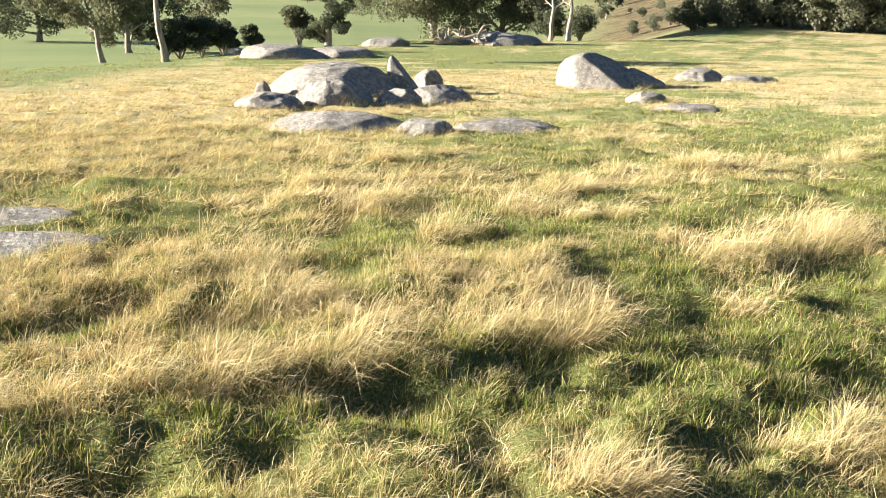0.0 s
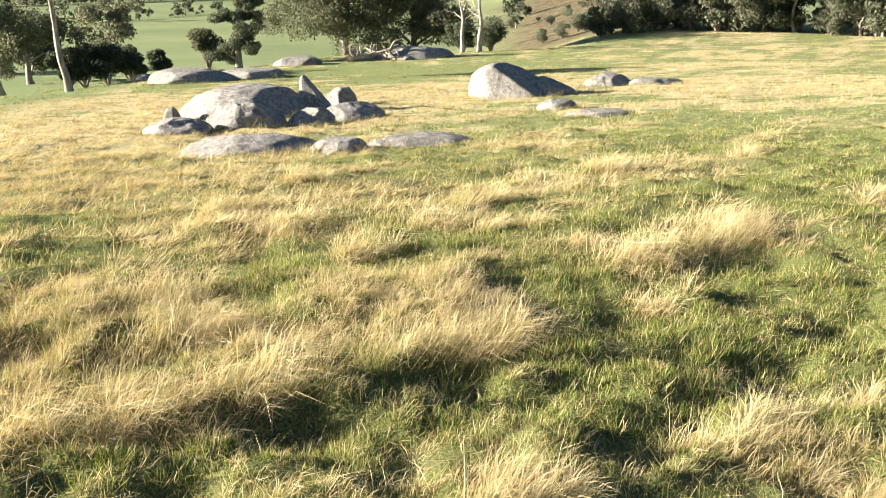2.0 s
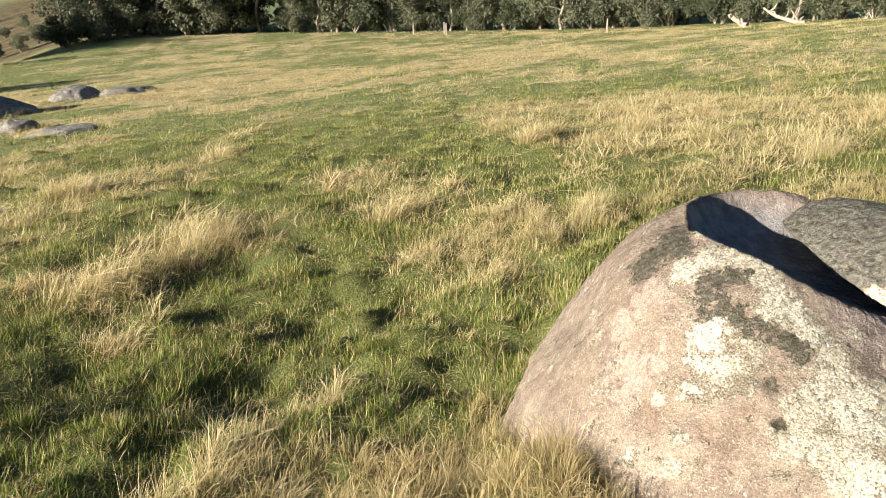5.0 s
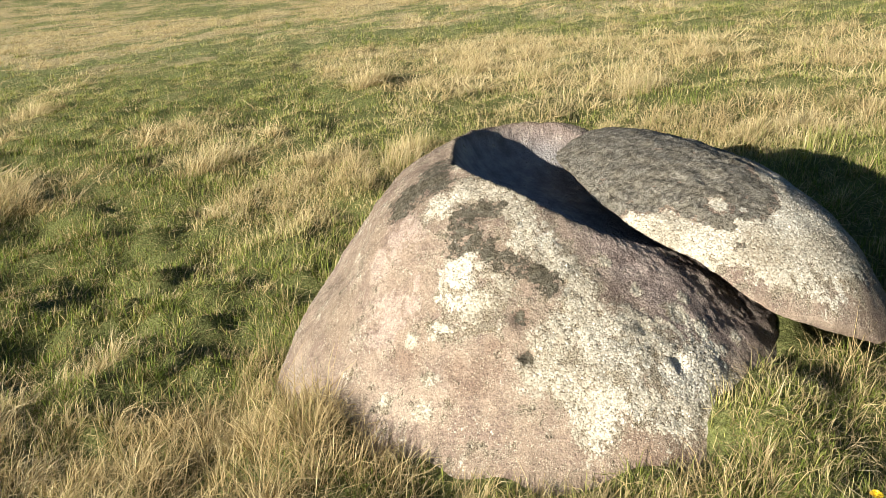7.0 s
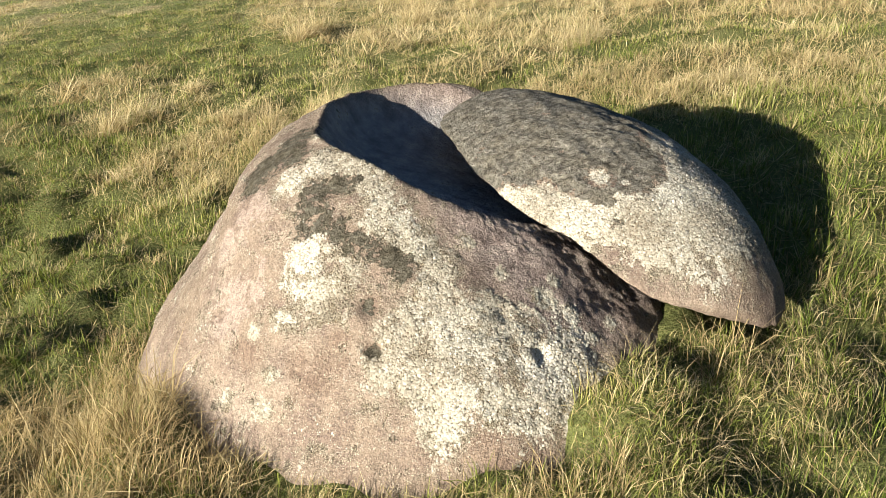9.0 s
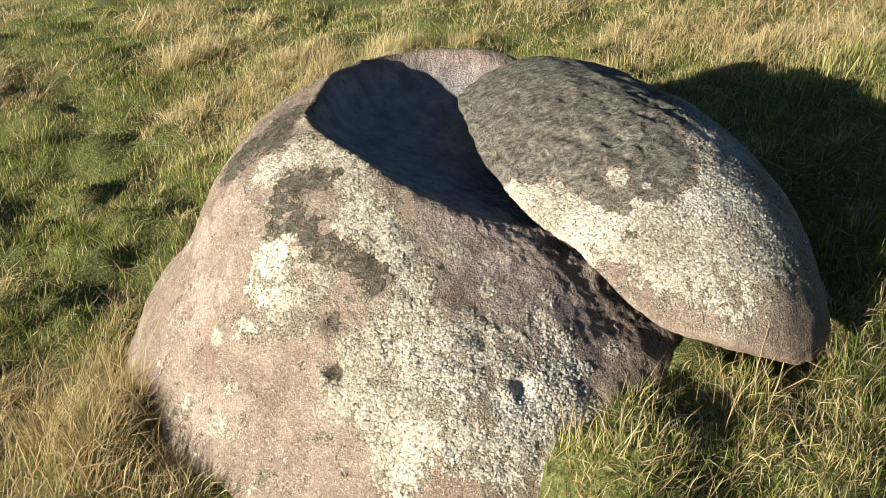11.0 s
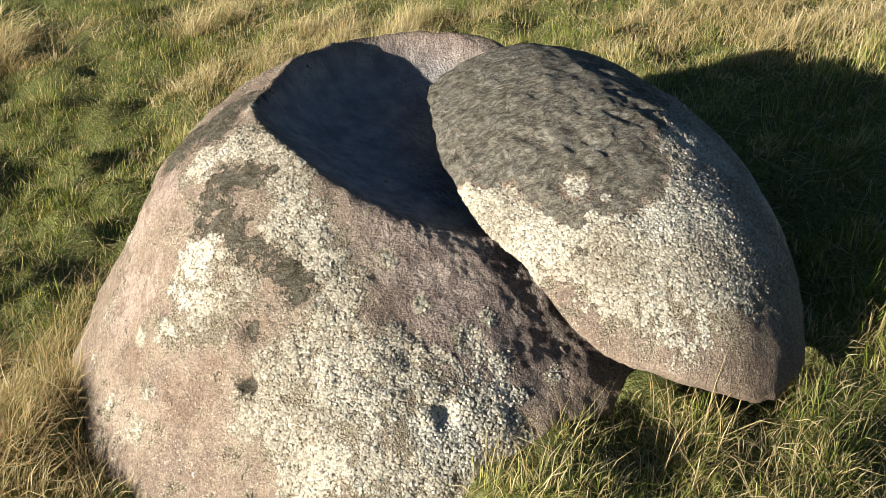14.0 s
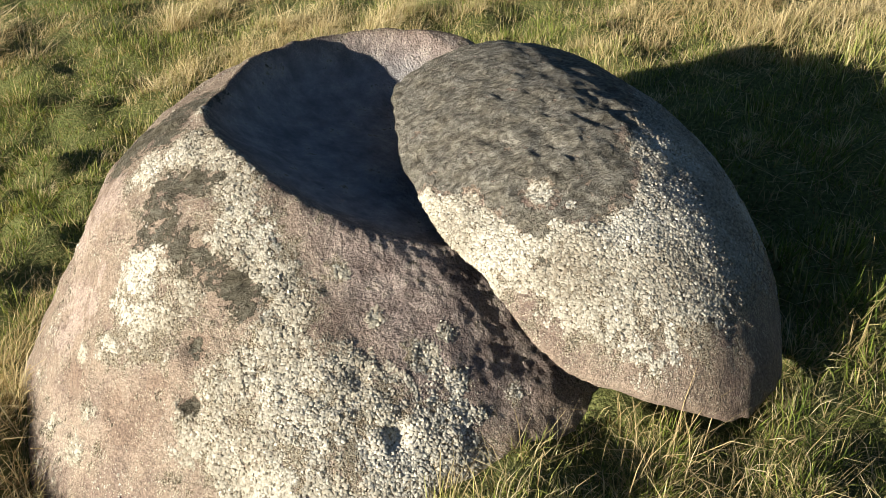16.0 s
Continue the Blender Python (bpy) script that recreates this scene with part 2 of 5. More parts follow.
def make_soil():
    """Pasture ground: thatch and soil under the grass, green to straw by the attribute 'straw'; far fields green."""
    m, nt, bsdf, out = material("pasture")
    n = Nodes(nt)
    p = n.position()
    straw = n.attr("straw")
    far = n.attr("far")
    a, b, c = n.noise(p, 1.6, 5, 0.6), n.noise(p, 9.0, 5, 0.65), n.noise(p, 60.0, 4, 0.7)
    green = n.ramp(b, (0.3, (0.11, 0.125, 0.045)), (0.55, (0.22, 0.24, 0.10)), (0.75, (0.35, 0.34, 0.17)))
    dry = n.ramp(b, (0.3, (0.24, 0.19, 0.10)), (0.5, (0.45, 0.37, 0.20)), (0.72, (0.62, 0.53, 0.32)))
    mask = n.math("ADD", straw, n.math("MULTIPLY", n.math("SUBTRACT", a, 0.5), 0.8))
    swathe = n.noise(n.mapped(p, (0.42, 1.1, 1.0), (0, 0, 0.4)), 1.0, 5, 0.65)
    mask = n.math("ADD", mask, n.math("MULTIPLY", n.math("SUBTRACT", swathe, 0.53), 1.7))
    near = n.mix(n.ramp(mask, (0.35, 0.0), (0.7, 1.0)), green, dry)
    thatch = n.ramp(c, (0.3, (0.055, 0.060, 0.022)), (0.55, (0.145, 0.158, 0.055)), (0.75, (0.27, 0.25, 0.11)))
    near = n.mix(n.attr("sward"), thatch, near)
    fields = n.ramp(n.noise(p, 0.02, 4, 0.6), (0.35, (0.175, 0.205, 0.10)), (0.6, (0.235, 0.255, 0.125)), (0.8, (0.32, 0.30, 0.16)))
    fields = n.mix(n.ramp(n.noise(p, 0.25, 5, 0.7), (0.4, 0.0), (0.75, 0.5)), fields, (0.17, 0.23, 0.085))
    brown = n.ramp(n.noise(p, 0.35, 6, 0.8), (0.40, (0.04, 0.034, 0.02)), (0.5, (0.13, 0.095, 0.06)), (0.56, (0.11, 0.105, 0.05)), (0.65, (0.23, 0.175, 0.11)))
    fields = n.mix(n.attr("bracken"), fields, brown)
    col = n.mix(far, near, fields)
    n.put(bsdf.inputs["Base Color"], col)
    bsdf.inputs["Roughness"].default_value = 1.0
    bsdf.inputs["Specular IOR Level"].default_value = 0.038
    n.put(bsdf.inputs["Normal"], n.bump(n.math("ADD", b, c), 0.6, 0.05))
    return m


def make_grass(name, low, mid_c, high, dead, through_c):
    """Blades: colour from root to tip ('along'), a tint per blade ('tint') and how dead the blade is ('dead')."""
    m, nt, bsdf, out = material(name)
    n = Nodes(nt)
    tint, along, gone = n.attr("tint"), n.attr("along"), n.attr("dead")
    col = n.ramp(tint, (0.0, low), (0.5, mid_c), (1.0, high))
    col = n.mix(gone, col, n.ramp(tint, (0.0, dead[0]), (0.5, dead[1]), (1.0, dead[2])))
    # roots darkened: shade deep between the blades put into their colour
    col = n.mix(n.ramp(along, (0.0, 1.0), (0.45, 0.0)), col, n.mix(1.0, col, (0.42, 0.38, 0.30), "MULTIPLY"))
    n.put(bsdf.inputs["Base Color"], col)
    bsdf.inputs["Roughness"].default_value = 0.65
    bsdf.inputs["Specular IOR Level"].default_value = 0.16
    tr = nt.nodes.new("ShaderNodeBsdfTranslucent")
    n.put(tr.inputs["Color"], n.mix(1.0, col, through_c, "MULTIPLY"))
    mx = nt.nodes.new("ShaderNodeMixShader")
    mx.inputs[0].default_value = 0.35
    n.link(bsdf.outputs[0], mx.inputs[1])
    n.link(tr.outputs[0], mx.inputs[2])
    n.link(mx.outputs[0], out.inputs["Surface"])
    return m


def make_leaf(name, a, b, c):
    m, nt, bsdf, out = material(name)
    n = Nodes(nt)
    col = n.ramp(n.attr("tint"), (0.0, a), (0.5, b), (1.0, c))
    n.put(bsdf.inputs["Base Color"], col)
    bsdf.inputs["Roughness"].default_value = 0.7
    bsdf.inputs["Specular IOR Level"].default_value = 0.1
    tr = nt.nodes.new("ShaderNodeBsdfTranslucent")
    n.put(tr.inputs["Color"], col)
    mx = nt.nodes.new("ShaderNodeMixShader")
    mx.inputs[0].default_value = 0.5
    n.link(bsdf.outputs[0], mx.inputs[1])
    n.link(tr.outputs[0], mx.inputs[2])
    n.link(mx.outputs[0], out.inputs["Surface"])
    return m


def make_bark(name, a, b, c):
    m, nt, bsdf, out = material(name)
    n = Nodes(nt)
    p = n.coords()
    s = n.noise(n.mapped(p, (3, 3, 0.7)), 2.0, 5, 0.65)
    n.put(bsdf.inputs["Base Color"], n.ramp(s, (0.3, a), (0.5, b), (0.7, c)))
    bsdf.inputs["Roughness"].default_value = 0.85
    n.put(bsdf.inputs["Normal"], n.bump(s, 0.7, 0.05))
    return m


GRANITE, LICHEN, FIELD_GRANITE, SOIL = make_granite(), make_lichen(), make_field_granite(), make_soil()
STRAWS = ((0.30, 0.22, 0.11), (0.50, 0.40, 0.21), (0.67, 0.57, 0.34))
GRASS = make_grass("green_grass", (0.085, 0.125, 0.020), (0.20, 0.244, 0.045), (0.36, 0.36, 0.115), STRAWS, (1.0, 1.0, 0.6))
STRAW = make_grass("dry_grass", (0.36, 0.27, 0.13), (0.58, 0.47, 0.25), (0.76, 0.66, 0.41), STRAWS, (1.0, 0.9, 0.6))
LEAF = make_leaf("gum_leaves", (0.09, 0.094, 0.053), (0.138, 0.14, 0.08), (0.205, 0.197, 0.115))
LEAF_DARK = make_leaf("bush_leaves", (0.062, 0.073, 0.042), (0.10, 0.113, 0.066), (0.155, 0.16, 0.096))
# dark tone raised and range kept narrow: distant haze put into the leaf colour
LEAF_MID = make_leaf("wood_leaves", (0.11, 0.12, 0.076), (0.158, 0.165, 0.105), (0.22, 0.22, 0.142))
BARK = make_bark("gum_bark", (0.10, 0.08, 0.06), (0.22, 0.18, 0.14), (0.40, 0.34, 0.28))
DEADWOOD = make_bark("bleached_wood", (0.17, 0.13, 0.095), (0.33, 0.265, 0.20), (0.49, 0.42, 0.34))


# ---------------------------------------------------------------- the ground
def height(x, y):
    """The hillside: it falls away ahead, levels out at a crest, then drops on the near side of the valley."""
    xc, yc = np.clip(x, -60, 60), np.clip(y, -40, 70)
    z = -0.06 + 0.0325 * xc - 0.13 * yc + 0.00078 * yc * np.abs(yc) - 0.00018 * xc * yc
    z = z - 0.0005 * np.clip(xc - 15.0, 0, None) ** 2
    z = z - 0.234 * np.exp(-((x - 3.0) ** 2 + (y - 4.2) ** 2) / 4.0)
    z = z - 0.13 * np.exp(-((x - 2.80) / 0.45) ** 2 - ((y - 1.20) / 0.45) ** 2)
    # the turf levels out round the foot of the boulder
    z = z + 0.07 * np.exp(-((x - 3.25) / 0.42) ** 2 - ((y - 0.98) / 0.26) ** 2)
    z = z - 0.17 * np.exp(-((x - 4.35) / 0.60) ** 2 - ((y - 0.50) / 0.45) ** 2)
    r, az = np.hypot(x, y), np.degrees(np.arctan2(x, y))
    low = -3.5 - 17.5 * (1 - np.exp(-np.clip(r - 32, -30, None) / 150.0))
    low = low + smooth(150, 400, r) * 2.0 * np.sin(x * 0.011 + 1.0) * np.sin(y * 0.008)
    rc = crest(az)
    z = z + (low - z) * smooth(rc, rc + 28, r) * open_side(az)
    z = z + smooth(500, 2600, r) * 150.0
    return z


def crest(az):
    """How far off the crest of the hill lies, by compass bearing."""
    return 26.0 + 10.0 * smooth(-26, -17, az) + 14.0 * smooth(-18, -9, az) + 12.0 * smooth(-9, 1, az)


def open_side(az):
    return smooth(20, 6, az) * smooth(-175, -120, az)


def lumps(x, y):
    """Small relief of the turf: hummocks and hollows."""
    r = np.hypot(x - 1.5, y)
    fade = 1 - smooth(25, 60, r)
    return fade * (0.065 * fbm(x * 1.5, y * 1.5, 0 * x, 3, 5) + 0.056 * vnoise(x * 3.2, y * 3.2, 0 * x, 9) * (1 - smooth(14, 38, r)) + 0.044 * vnoise(x * 7, y * 7, 0 * x, 4) * (1 - smooth(4, 9, r)))


HOLLOWS = [(-0.10, 3.62, 0.24, 0.16), (-1.32, 2.69, 0.26, 0.15), (0.83, 8.32, 0.25, 0.12), (1.57, 5.11, 0.30, 0.10), (-2.06, 5.01, 0.18, 0.12), (-0.85, 4.9, 0.22, 0.10),
           (-4.75, 9.81, 0.35, 0.12), (0.9, 11.4, 0.35, 0.12), (2.82, 5.5, 0.28, 0.10), (2.41, 4.3, 0.28, 0.10), (3.47, 6.1, 0.25, 0.10), (3.0, 3.3, 0.22, 0.10)]


def ground_z(x, y):
    z = height(x, y) + lumps(x, y)
    for hx, hy, r, deep in HOLLOWS:
        z = z - deep * np.exp(-(((x - hx) / 1.4) ** 2 + (y - hy) ** 2) / (r * r))
    return z


def straw_mask(x, y):
    """Where the pasture is dry: long swathes combed by the wind, with green lanes between."""
    u, v = 0.92 * x + 0.40 * y, -0.40 * x + 0.92 * y
    m = 0.5 + 0.62 * fbm(u * 0.32, v * 0.75, 0 * x, 3, 21) + 0.40 * fbm(u * 1.3, v * 2.2, 0 * x, 3, 33)
    for cx, cy, s, a in STRAW_BIAS + DRY_SPOTS + GREEN_SPOTS:
        m = m + a * np.exp(-((x - cx) ** 2 + (y - cy) ** 2) / (s * s))
    return np.clip(m, 0, 1)


STRAW_BIAS = [(-3.6, 8.6, 1.5, -0.15), (-2.2, 6.0, 1.2, 0.2), (-3.0, 12.0, 4.5, 0.25), (-5.5, 17.0, 6.0, 0.35), (-0.8, 4.6, 1.4, 0.35), (3.5, 11.5, 2.0, 0.25), (10.0, 7.0, 3.0, 0.5),
              (2.5, 2.2, 0.6, 0.3), (4.2, 3.2, 1.3, -0.45), (2.4, 5.0, 1.2, -0.25), (1.5, 4.6, 0.9, -0.35), (-1.6, 3.4, 0.9, 0.15), (6.5, 8.5, 2.5, -0.3), (4.6, 0.6, 1.0, -0.25),
              (7.0, 16.0, 4.0, -0.25), (20.0, 34.0, 12.0, 0.3), (2.0, 48.0, 9.0, -0.45), (3.0, 35.0, 7.0, 0.35), (5.0, 2.8, 1.4, -0.3),
              (3.5, 0.6, 0.9, -0.5), (-12.0, 30.0, 9.0, 0.4), (-9.0, 22.0, 6.0, 0.3), (1.85, 3.2, 0.7, 0.25), (-2.4, 5.3, 0.8, 0.25)]

# single dry drifts, and green lanes between them
DRY_SPOTS = [(11.6, 10.7, 1.27, 0.13), (10.0, 5.5, 0.87, 0.1), (10.2, 4.2, 0.83, 0.29), (10.2, 2.5, 0.78, 0.24), (5.7, 6.9, 0.71, 0.38), (5.0, 6.7, 0.67, 0.5), (8.0, 2.6, 0.61, 0.38), (7.34, 2.18, 0.47, 0.37),
             (12.7, 8.5, 1.25, 0.26), (5.3, 4.9, 0.58, 0.16), (3.1, 10.3, 0.9, 0.3), (3.9, 7.6, 0.71, 0.14), (5.1, 12.2, 1.1, 0.11), (5.5, 8.7, 0.85, 0.5), (0.49, 4.97, 0.46, 0.44), (1.08, 5.26, 0.49, 0.5),
             (2.4, 6.3, 0.61, 0.25), (3.8, 15.2, 1.36, 0.39), (2.13, 4.15, 0.44, 0.7), (0.71, 2.78, 0.3, 0.34), (-0.27, 2.73, 0.3, 0.15), (5.8, 5.4, 0.56, 0.25), (1.9, 3.4, 0.5, 0.25)]
GREEN_SPOTS = [(8.5, 9.8, 1.04, -0.23), (8.0, 5.5, 0.74, -0.6), (6.7, 6.9, 0.75, -0.24), (6.2, 5.4, 0.57, -0.36), (6.56, 4.07, 0.51, -0.44), (23.8, 37.4, 3.74, -0.6), (4.8, 8.2, 0.78, -0.34), (6.3, 5.6, 0.68, -0.22),
               (-3.6, 9.3, 0.88, -0.1), (1.5, 6.3, 0.58, -0.49), (-0.12, 3.08, 0.31, -0.31), (-2.1, 4.4, 0.45, -0.3), (1.4, 17.3, 1.51, -0.25), (0.6, 8.1, 0.72, -0.13), (-0.5, 5.8, 0.53, -0.6)]


def build_ground():
    fine = np.radians(np.linspace(-60, 108, 370))
    coarse = np.radians(np.linspace(108, 300, 92)[1:-1])
    ang = np.concatenate([fine, coarse])
    rad = np.concatenate([np.linspace(0.01, 0.55, 9), np.geomspace(0.6, 45, 225), np.geomspace(46.5, 3500, 75)])
    A, R = np.meshgrid(ang, rad)
    X, Y = 1.2 + R * np.sin(A), -0.3 + R * np.cos(A)
    Z = ground_z(X, Y)
    nr, na = X.shape
    idx = np.arange(nr * na).reshape(nr, na)
    nxt = np.roll(idx, -1, axis=1)
    quads = np.stack([idx[:-1], idx[1:], nxt[1:], nxt[:-1]], -1).reshape(-1, 4)
    r, az = np.hypot(X, Y), np.degrees(np.arctan2(X, Y))
    far = np.maximum(smooth(0, 9, r - crest(az)) * open_side(az), smooth(84, 95, r))
    bracken = smooth(6, 12, az) * smooth(26, 18, az) * smooth(80, 100, r) * smooth(520, 300, r)
    me = mesh_np("ground", np.stack([X, Y, Z], -1).reshape(-1, 3), [quads], SOIL,
                 {"straw": straw_mask(X, Y).ravel(), "far": far.ravel(), "bracken": bracken.ravel(), "sward": smooth(6, 26, r).ravel()}, True)
    tagged(new("ground", me), "grassy hillside pasture falling to a green valley", "ground", kind="structure")


build_ground()


# ---------------------------------------------------------------- the split boulder and its cap
CENTRE = np.array([3.6, 1.85, -0.35])
SHAPE = [0.875, -0.27, 0.302, -0.252, 0.128, 0.185, 0.123, 0.39, 0.018, 0.315, -0.234, 0.234, -0.234, 0.258, 0.207, -0.041]


def outer_radius(n):
    x, y, z = n[..., 0], n[..., 1], n[..., 2]
    terms = (np.ones_like(x), x, y, z, x * x, y * y, x * y, x * z, y * z, x ** 3, y ** 3, z ** 3, x * x * y, x * x * z, y * y * x, x * y * z)
    worn = 0.035 * np.exp(-((x + 0.12) ** 2 + (y - 0.45) ** 2 + (z - 0.88) ** 2) / 0.035)
    cut_back = 0.10 * np.exp(-((x + 0.50) ** 2 + (y - 0.82) ** 2 + (z - 0.42) ** 2) / 0.075) - 0.034 * np.exp(-((x + 0.50) ** 2 + (y - 0.86) ** 2 + (z - 0.06) ** 2) / 0.09)
    return sum(c * t for c, t in zip(SHAPE, terms)) - worn - cut_back


def soft_min(a, b, k):
    h = np.clip(0.5 + 0.5 * (b - a) / k, 0, 1)
    return b * (1 - h) + a * h - k * h * (1 - h)


def split_plane(x, y):
    """The broken face that the cap slid off: a tilted plane, hollowed into a shallow basin."""
    v = y - 1.9
    plane = 0.429 - 0.173 * (x - 3.5) + 0.251 * v - 0.342 * np.clip(v, -0.72, 0.3) ** 2
    dx, dy = x - 3.87, y - 2.0
    d = np.maximum(np.hypot(dx, dy), 1e-4)
    ux, uy = dx / d, dy / d
    reach = 0.475 + 0.08 * np.clip(-0.6 * ux - 0.8 * uy, 0, 1) - 0.05 * np.clip(-0.48 * ux + 0.88 * uy, 0, 1) ** 4 + 0.05 * np.clip(-0.85 * ux + 0.53 * uy, 0, 1) ** 4 + 0.06 * np.clip(0.49 * ux + 0.87 * uy, 0, 1) ** 4
    steep = 3.0 + 4.0 * np.clip(uy, 0, 1)
    return plane - 0.15 * (1 - np.clip(d / reach, 0, 1) ** steep)


def blobs(P3, spots):
    """Highest of soft round spots (x, y, z, radius) at the points P3."""
    m = np.zeros(len(P3))
    for x, y, z, r in spots:
        d = np.sqrt(((P3 - (x, y, z)) ** 2).sum(1))
        m = np.maximum(m, 1.0 - 0.5 * d / (1.15 * r))
    return np.clip(m, 0, 1)


def sphere_grid(nu, nv, lowest=-0.75):
    u = np.linspace(0, 2 * np.pi, nu, endpoint=False)
    v = np.linspace(0.0, np.arccos(lowest), nv)
    V, U = np.meshgrid(v, u, indexing="ij")
    N = np.stack([np.sin(V) * np.cos(U), np.sin(V) * np.sin(U), np.cos(V)], -1)
    idx = np.arange(nu * nv).reshape(nv, nu)
    nxt = np.roll(idx, -1, axis=1)
    quads = np.stack([idx[:-1], idx[1:], nxt[1:], nxt[:-1]], -1).reshape(-1, 4)
    return N.reshape(-1, 3), quads


def rough(P3, amount, scale, seed):
    x, y, z = (P3 * scale).T
    return amount * fbm(x, y, z, 4 if scale < 10 else 2, seed, 0.55)


# grey mats; the two spots at PITS paint in shade their depth lacks
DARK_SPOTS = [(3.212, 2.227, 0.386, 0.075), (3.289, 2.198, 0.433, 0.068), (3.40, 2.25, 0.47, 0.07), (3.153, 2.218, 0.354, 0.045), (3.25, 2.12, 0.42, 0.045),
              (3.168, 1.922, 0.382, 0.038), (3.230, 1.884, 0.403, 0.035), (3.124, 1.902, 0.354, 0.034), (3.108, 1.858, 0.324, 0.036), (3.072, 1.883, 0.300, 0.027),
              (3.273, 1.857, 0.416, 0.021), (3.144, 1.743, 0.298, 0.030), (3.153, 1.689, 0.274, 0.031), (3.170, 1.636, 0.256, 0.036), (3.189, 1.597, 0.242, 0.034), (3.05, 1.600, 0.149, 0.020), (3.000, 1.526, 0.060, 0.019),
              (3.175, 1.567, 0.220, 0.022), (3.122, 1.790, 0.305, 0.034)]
# pale crust: along the rim and the upper flank, on the sunny flank, over the shoulder, and in scraps on the broken flank
RIM_LICHEN = [(3.165, 2.048, 0.396, 0.038), (3.139, 2.061, 0.376, 0.028), (3.239, 1.994, 0.431, 0.032), (3.290, 1.988, 0.448, 0.044), (3.41, 2.13, 0.48, 0.04), (3.306, 1.889, 0.438, 0.040),
              (3.281, 1.811, 0.406, 0.050), (3.264, 1.744, 0.368, 0.052), (3.215, 1.72, 0.335, 0.034), (3.256, 1.684, 0.325, 0.052), (3.250, 1.621, 0.280, 0.050), (3.272, 1.561, 0.253, 0.054), (3.252, 1.511, 0.219, 0.050)]
SUNNY_LICHEN = [(3.032, 1.812, 0.237, 0.054), (3.031, 1.712, 0.195, 0.050), (2.988, 1.745, 0.167, 0.060), (2.977, 1.830, 0.181, 0.034), (3.079, 1.693, 0.224, 0.030), (3.054, 1.858, 0.276, 0.034), (2.916, 1.806, 0.099, 0.030),
                (2.870, 1.898, 0.047, 0.021), (2.817, 1.767, -0.033, 0.022), (2.990, 1.632, 0.131, 0.020), (2.687, 2.036, -0.271, 0.037), (2.658, 1.965, -0.290, 0.027), (2.751, 1.905, -0.137, 0.022), (2.756, 1.753, -0.113, 0.022)]
SHOULDER_LICHEN = [(3.038, 1.475, 0.095, 0.048), (2.979, 1.465, 0.042, 0.045), (3.188, 1.480, 0.179, 0.066), (3.176, 1.402, 0.133, 0.073), (3.235, 1.348, 0.132, 0.069), (3.124, 1.322, 0.079, 0.077), (3.182, 1.266, 0.075, 0.077),
                   (3.301, 1.253, 0.092, 0.069), (3.036, 1.352, 0.044, 0.066), (3.019, 1.277, -0.008, 0.066), (3.107, 1.208, 0.006, 0.066), (3.244, 1.187, 0.031, 0.062), (3.339, 1.177, 0.035, 0.057), (3.426, 1.154, 0.038, 0.048),
                   (3.312, 1.114, -0.008, 0.063), (3.225, 1.098, -0.034, 0.061), (3.281, 1.047, -0.072, 0.049), (3.173, 1.143, -0.021, 0.05), (2.983, 1.247, -0.061, 0.044), (3.409, 1.098, -0.010, 0.047), (3.461, 1.052, -0.048, 0.034), (3.109, 1.477, 0.138, 0.039)]
SCRAPS = [(3.464, 1.285, 0.128, 0.031), (3.544, 1.297, 0.143, 0.018), (3.415, 1.400, 0.182, 0.018), (3.506, 1.197, 0.075, 0.024), (3.401, 1.521, 0.259, 0.016), (3.514, 1.137, 0.025, 0.02), (3.62, 1.13, 0.03, 0.02)]
BARE_SPOTS = [(3.060, 2.127, 0.295, 0.074), (2.898, 2.038, 0.064, 0.076), (2.851, 2.042, -0.002, 0.033), (3.007, 2.187, 0.196, 0.056), (2.973, 1.979, 0.192, 0.030), (3.187, 1.149, -0.009, 0.022), (2.93, 1.96, 0.12, 0.04)]
BROWN_SPOTS = [(3.050, 1.599, 0.149, 0.034), (3.002, 1.527, 0.060, 0.034), (2.955, 1.83, 0.13, 0.02), (2.872, 1.634, -0.004, 0.074), (2.951, 1.618, 0.078, 0.036), (2.868, 1.699, 0.009, 0.050), (3.028, 1.165, -0.081, 0.062), (3.023, 1.102, -0.139, 0.063), (2.836, 1.889, -0.013, 0.05), (3.10, 1.05, -0.16, 0.06), (2.93, 1.57, 0.02, 0.04)]
PITS = [(2.995, 1.522, 0.062, 0.022, 0.032), (3.045, 1.602, 0.152, 0.024, 0.016), (3.315, 1.185, 0.03, 0.028, 0.035), (2.76, 1.53, -0.16, 0.03, 0.02), (3.30, 1.30, 0.12, 0.02, 0.01)]


def rim_lift(x, y):
    """The rim stands a little higher along the far side of the basin."""
    return 0.14 * np.clip(x - 3.78, 0, 0.62) * smooth(2.12, 2.34, y)


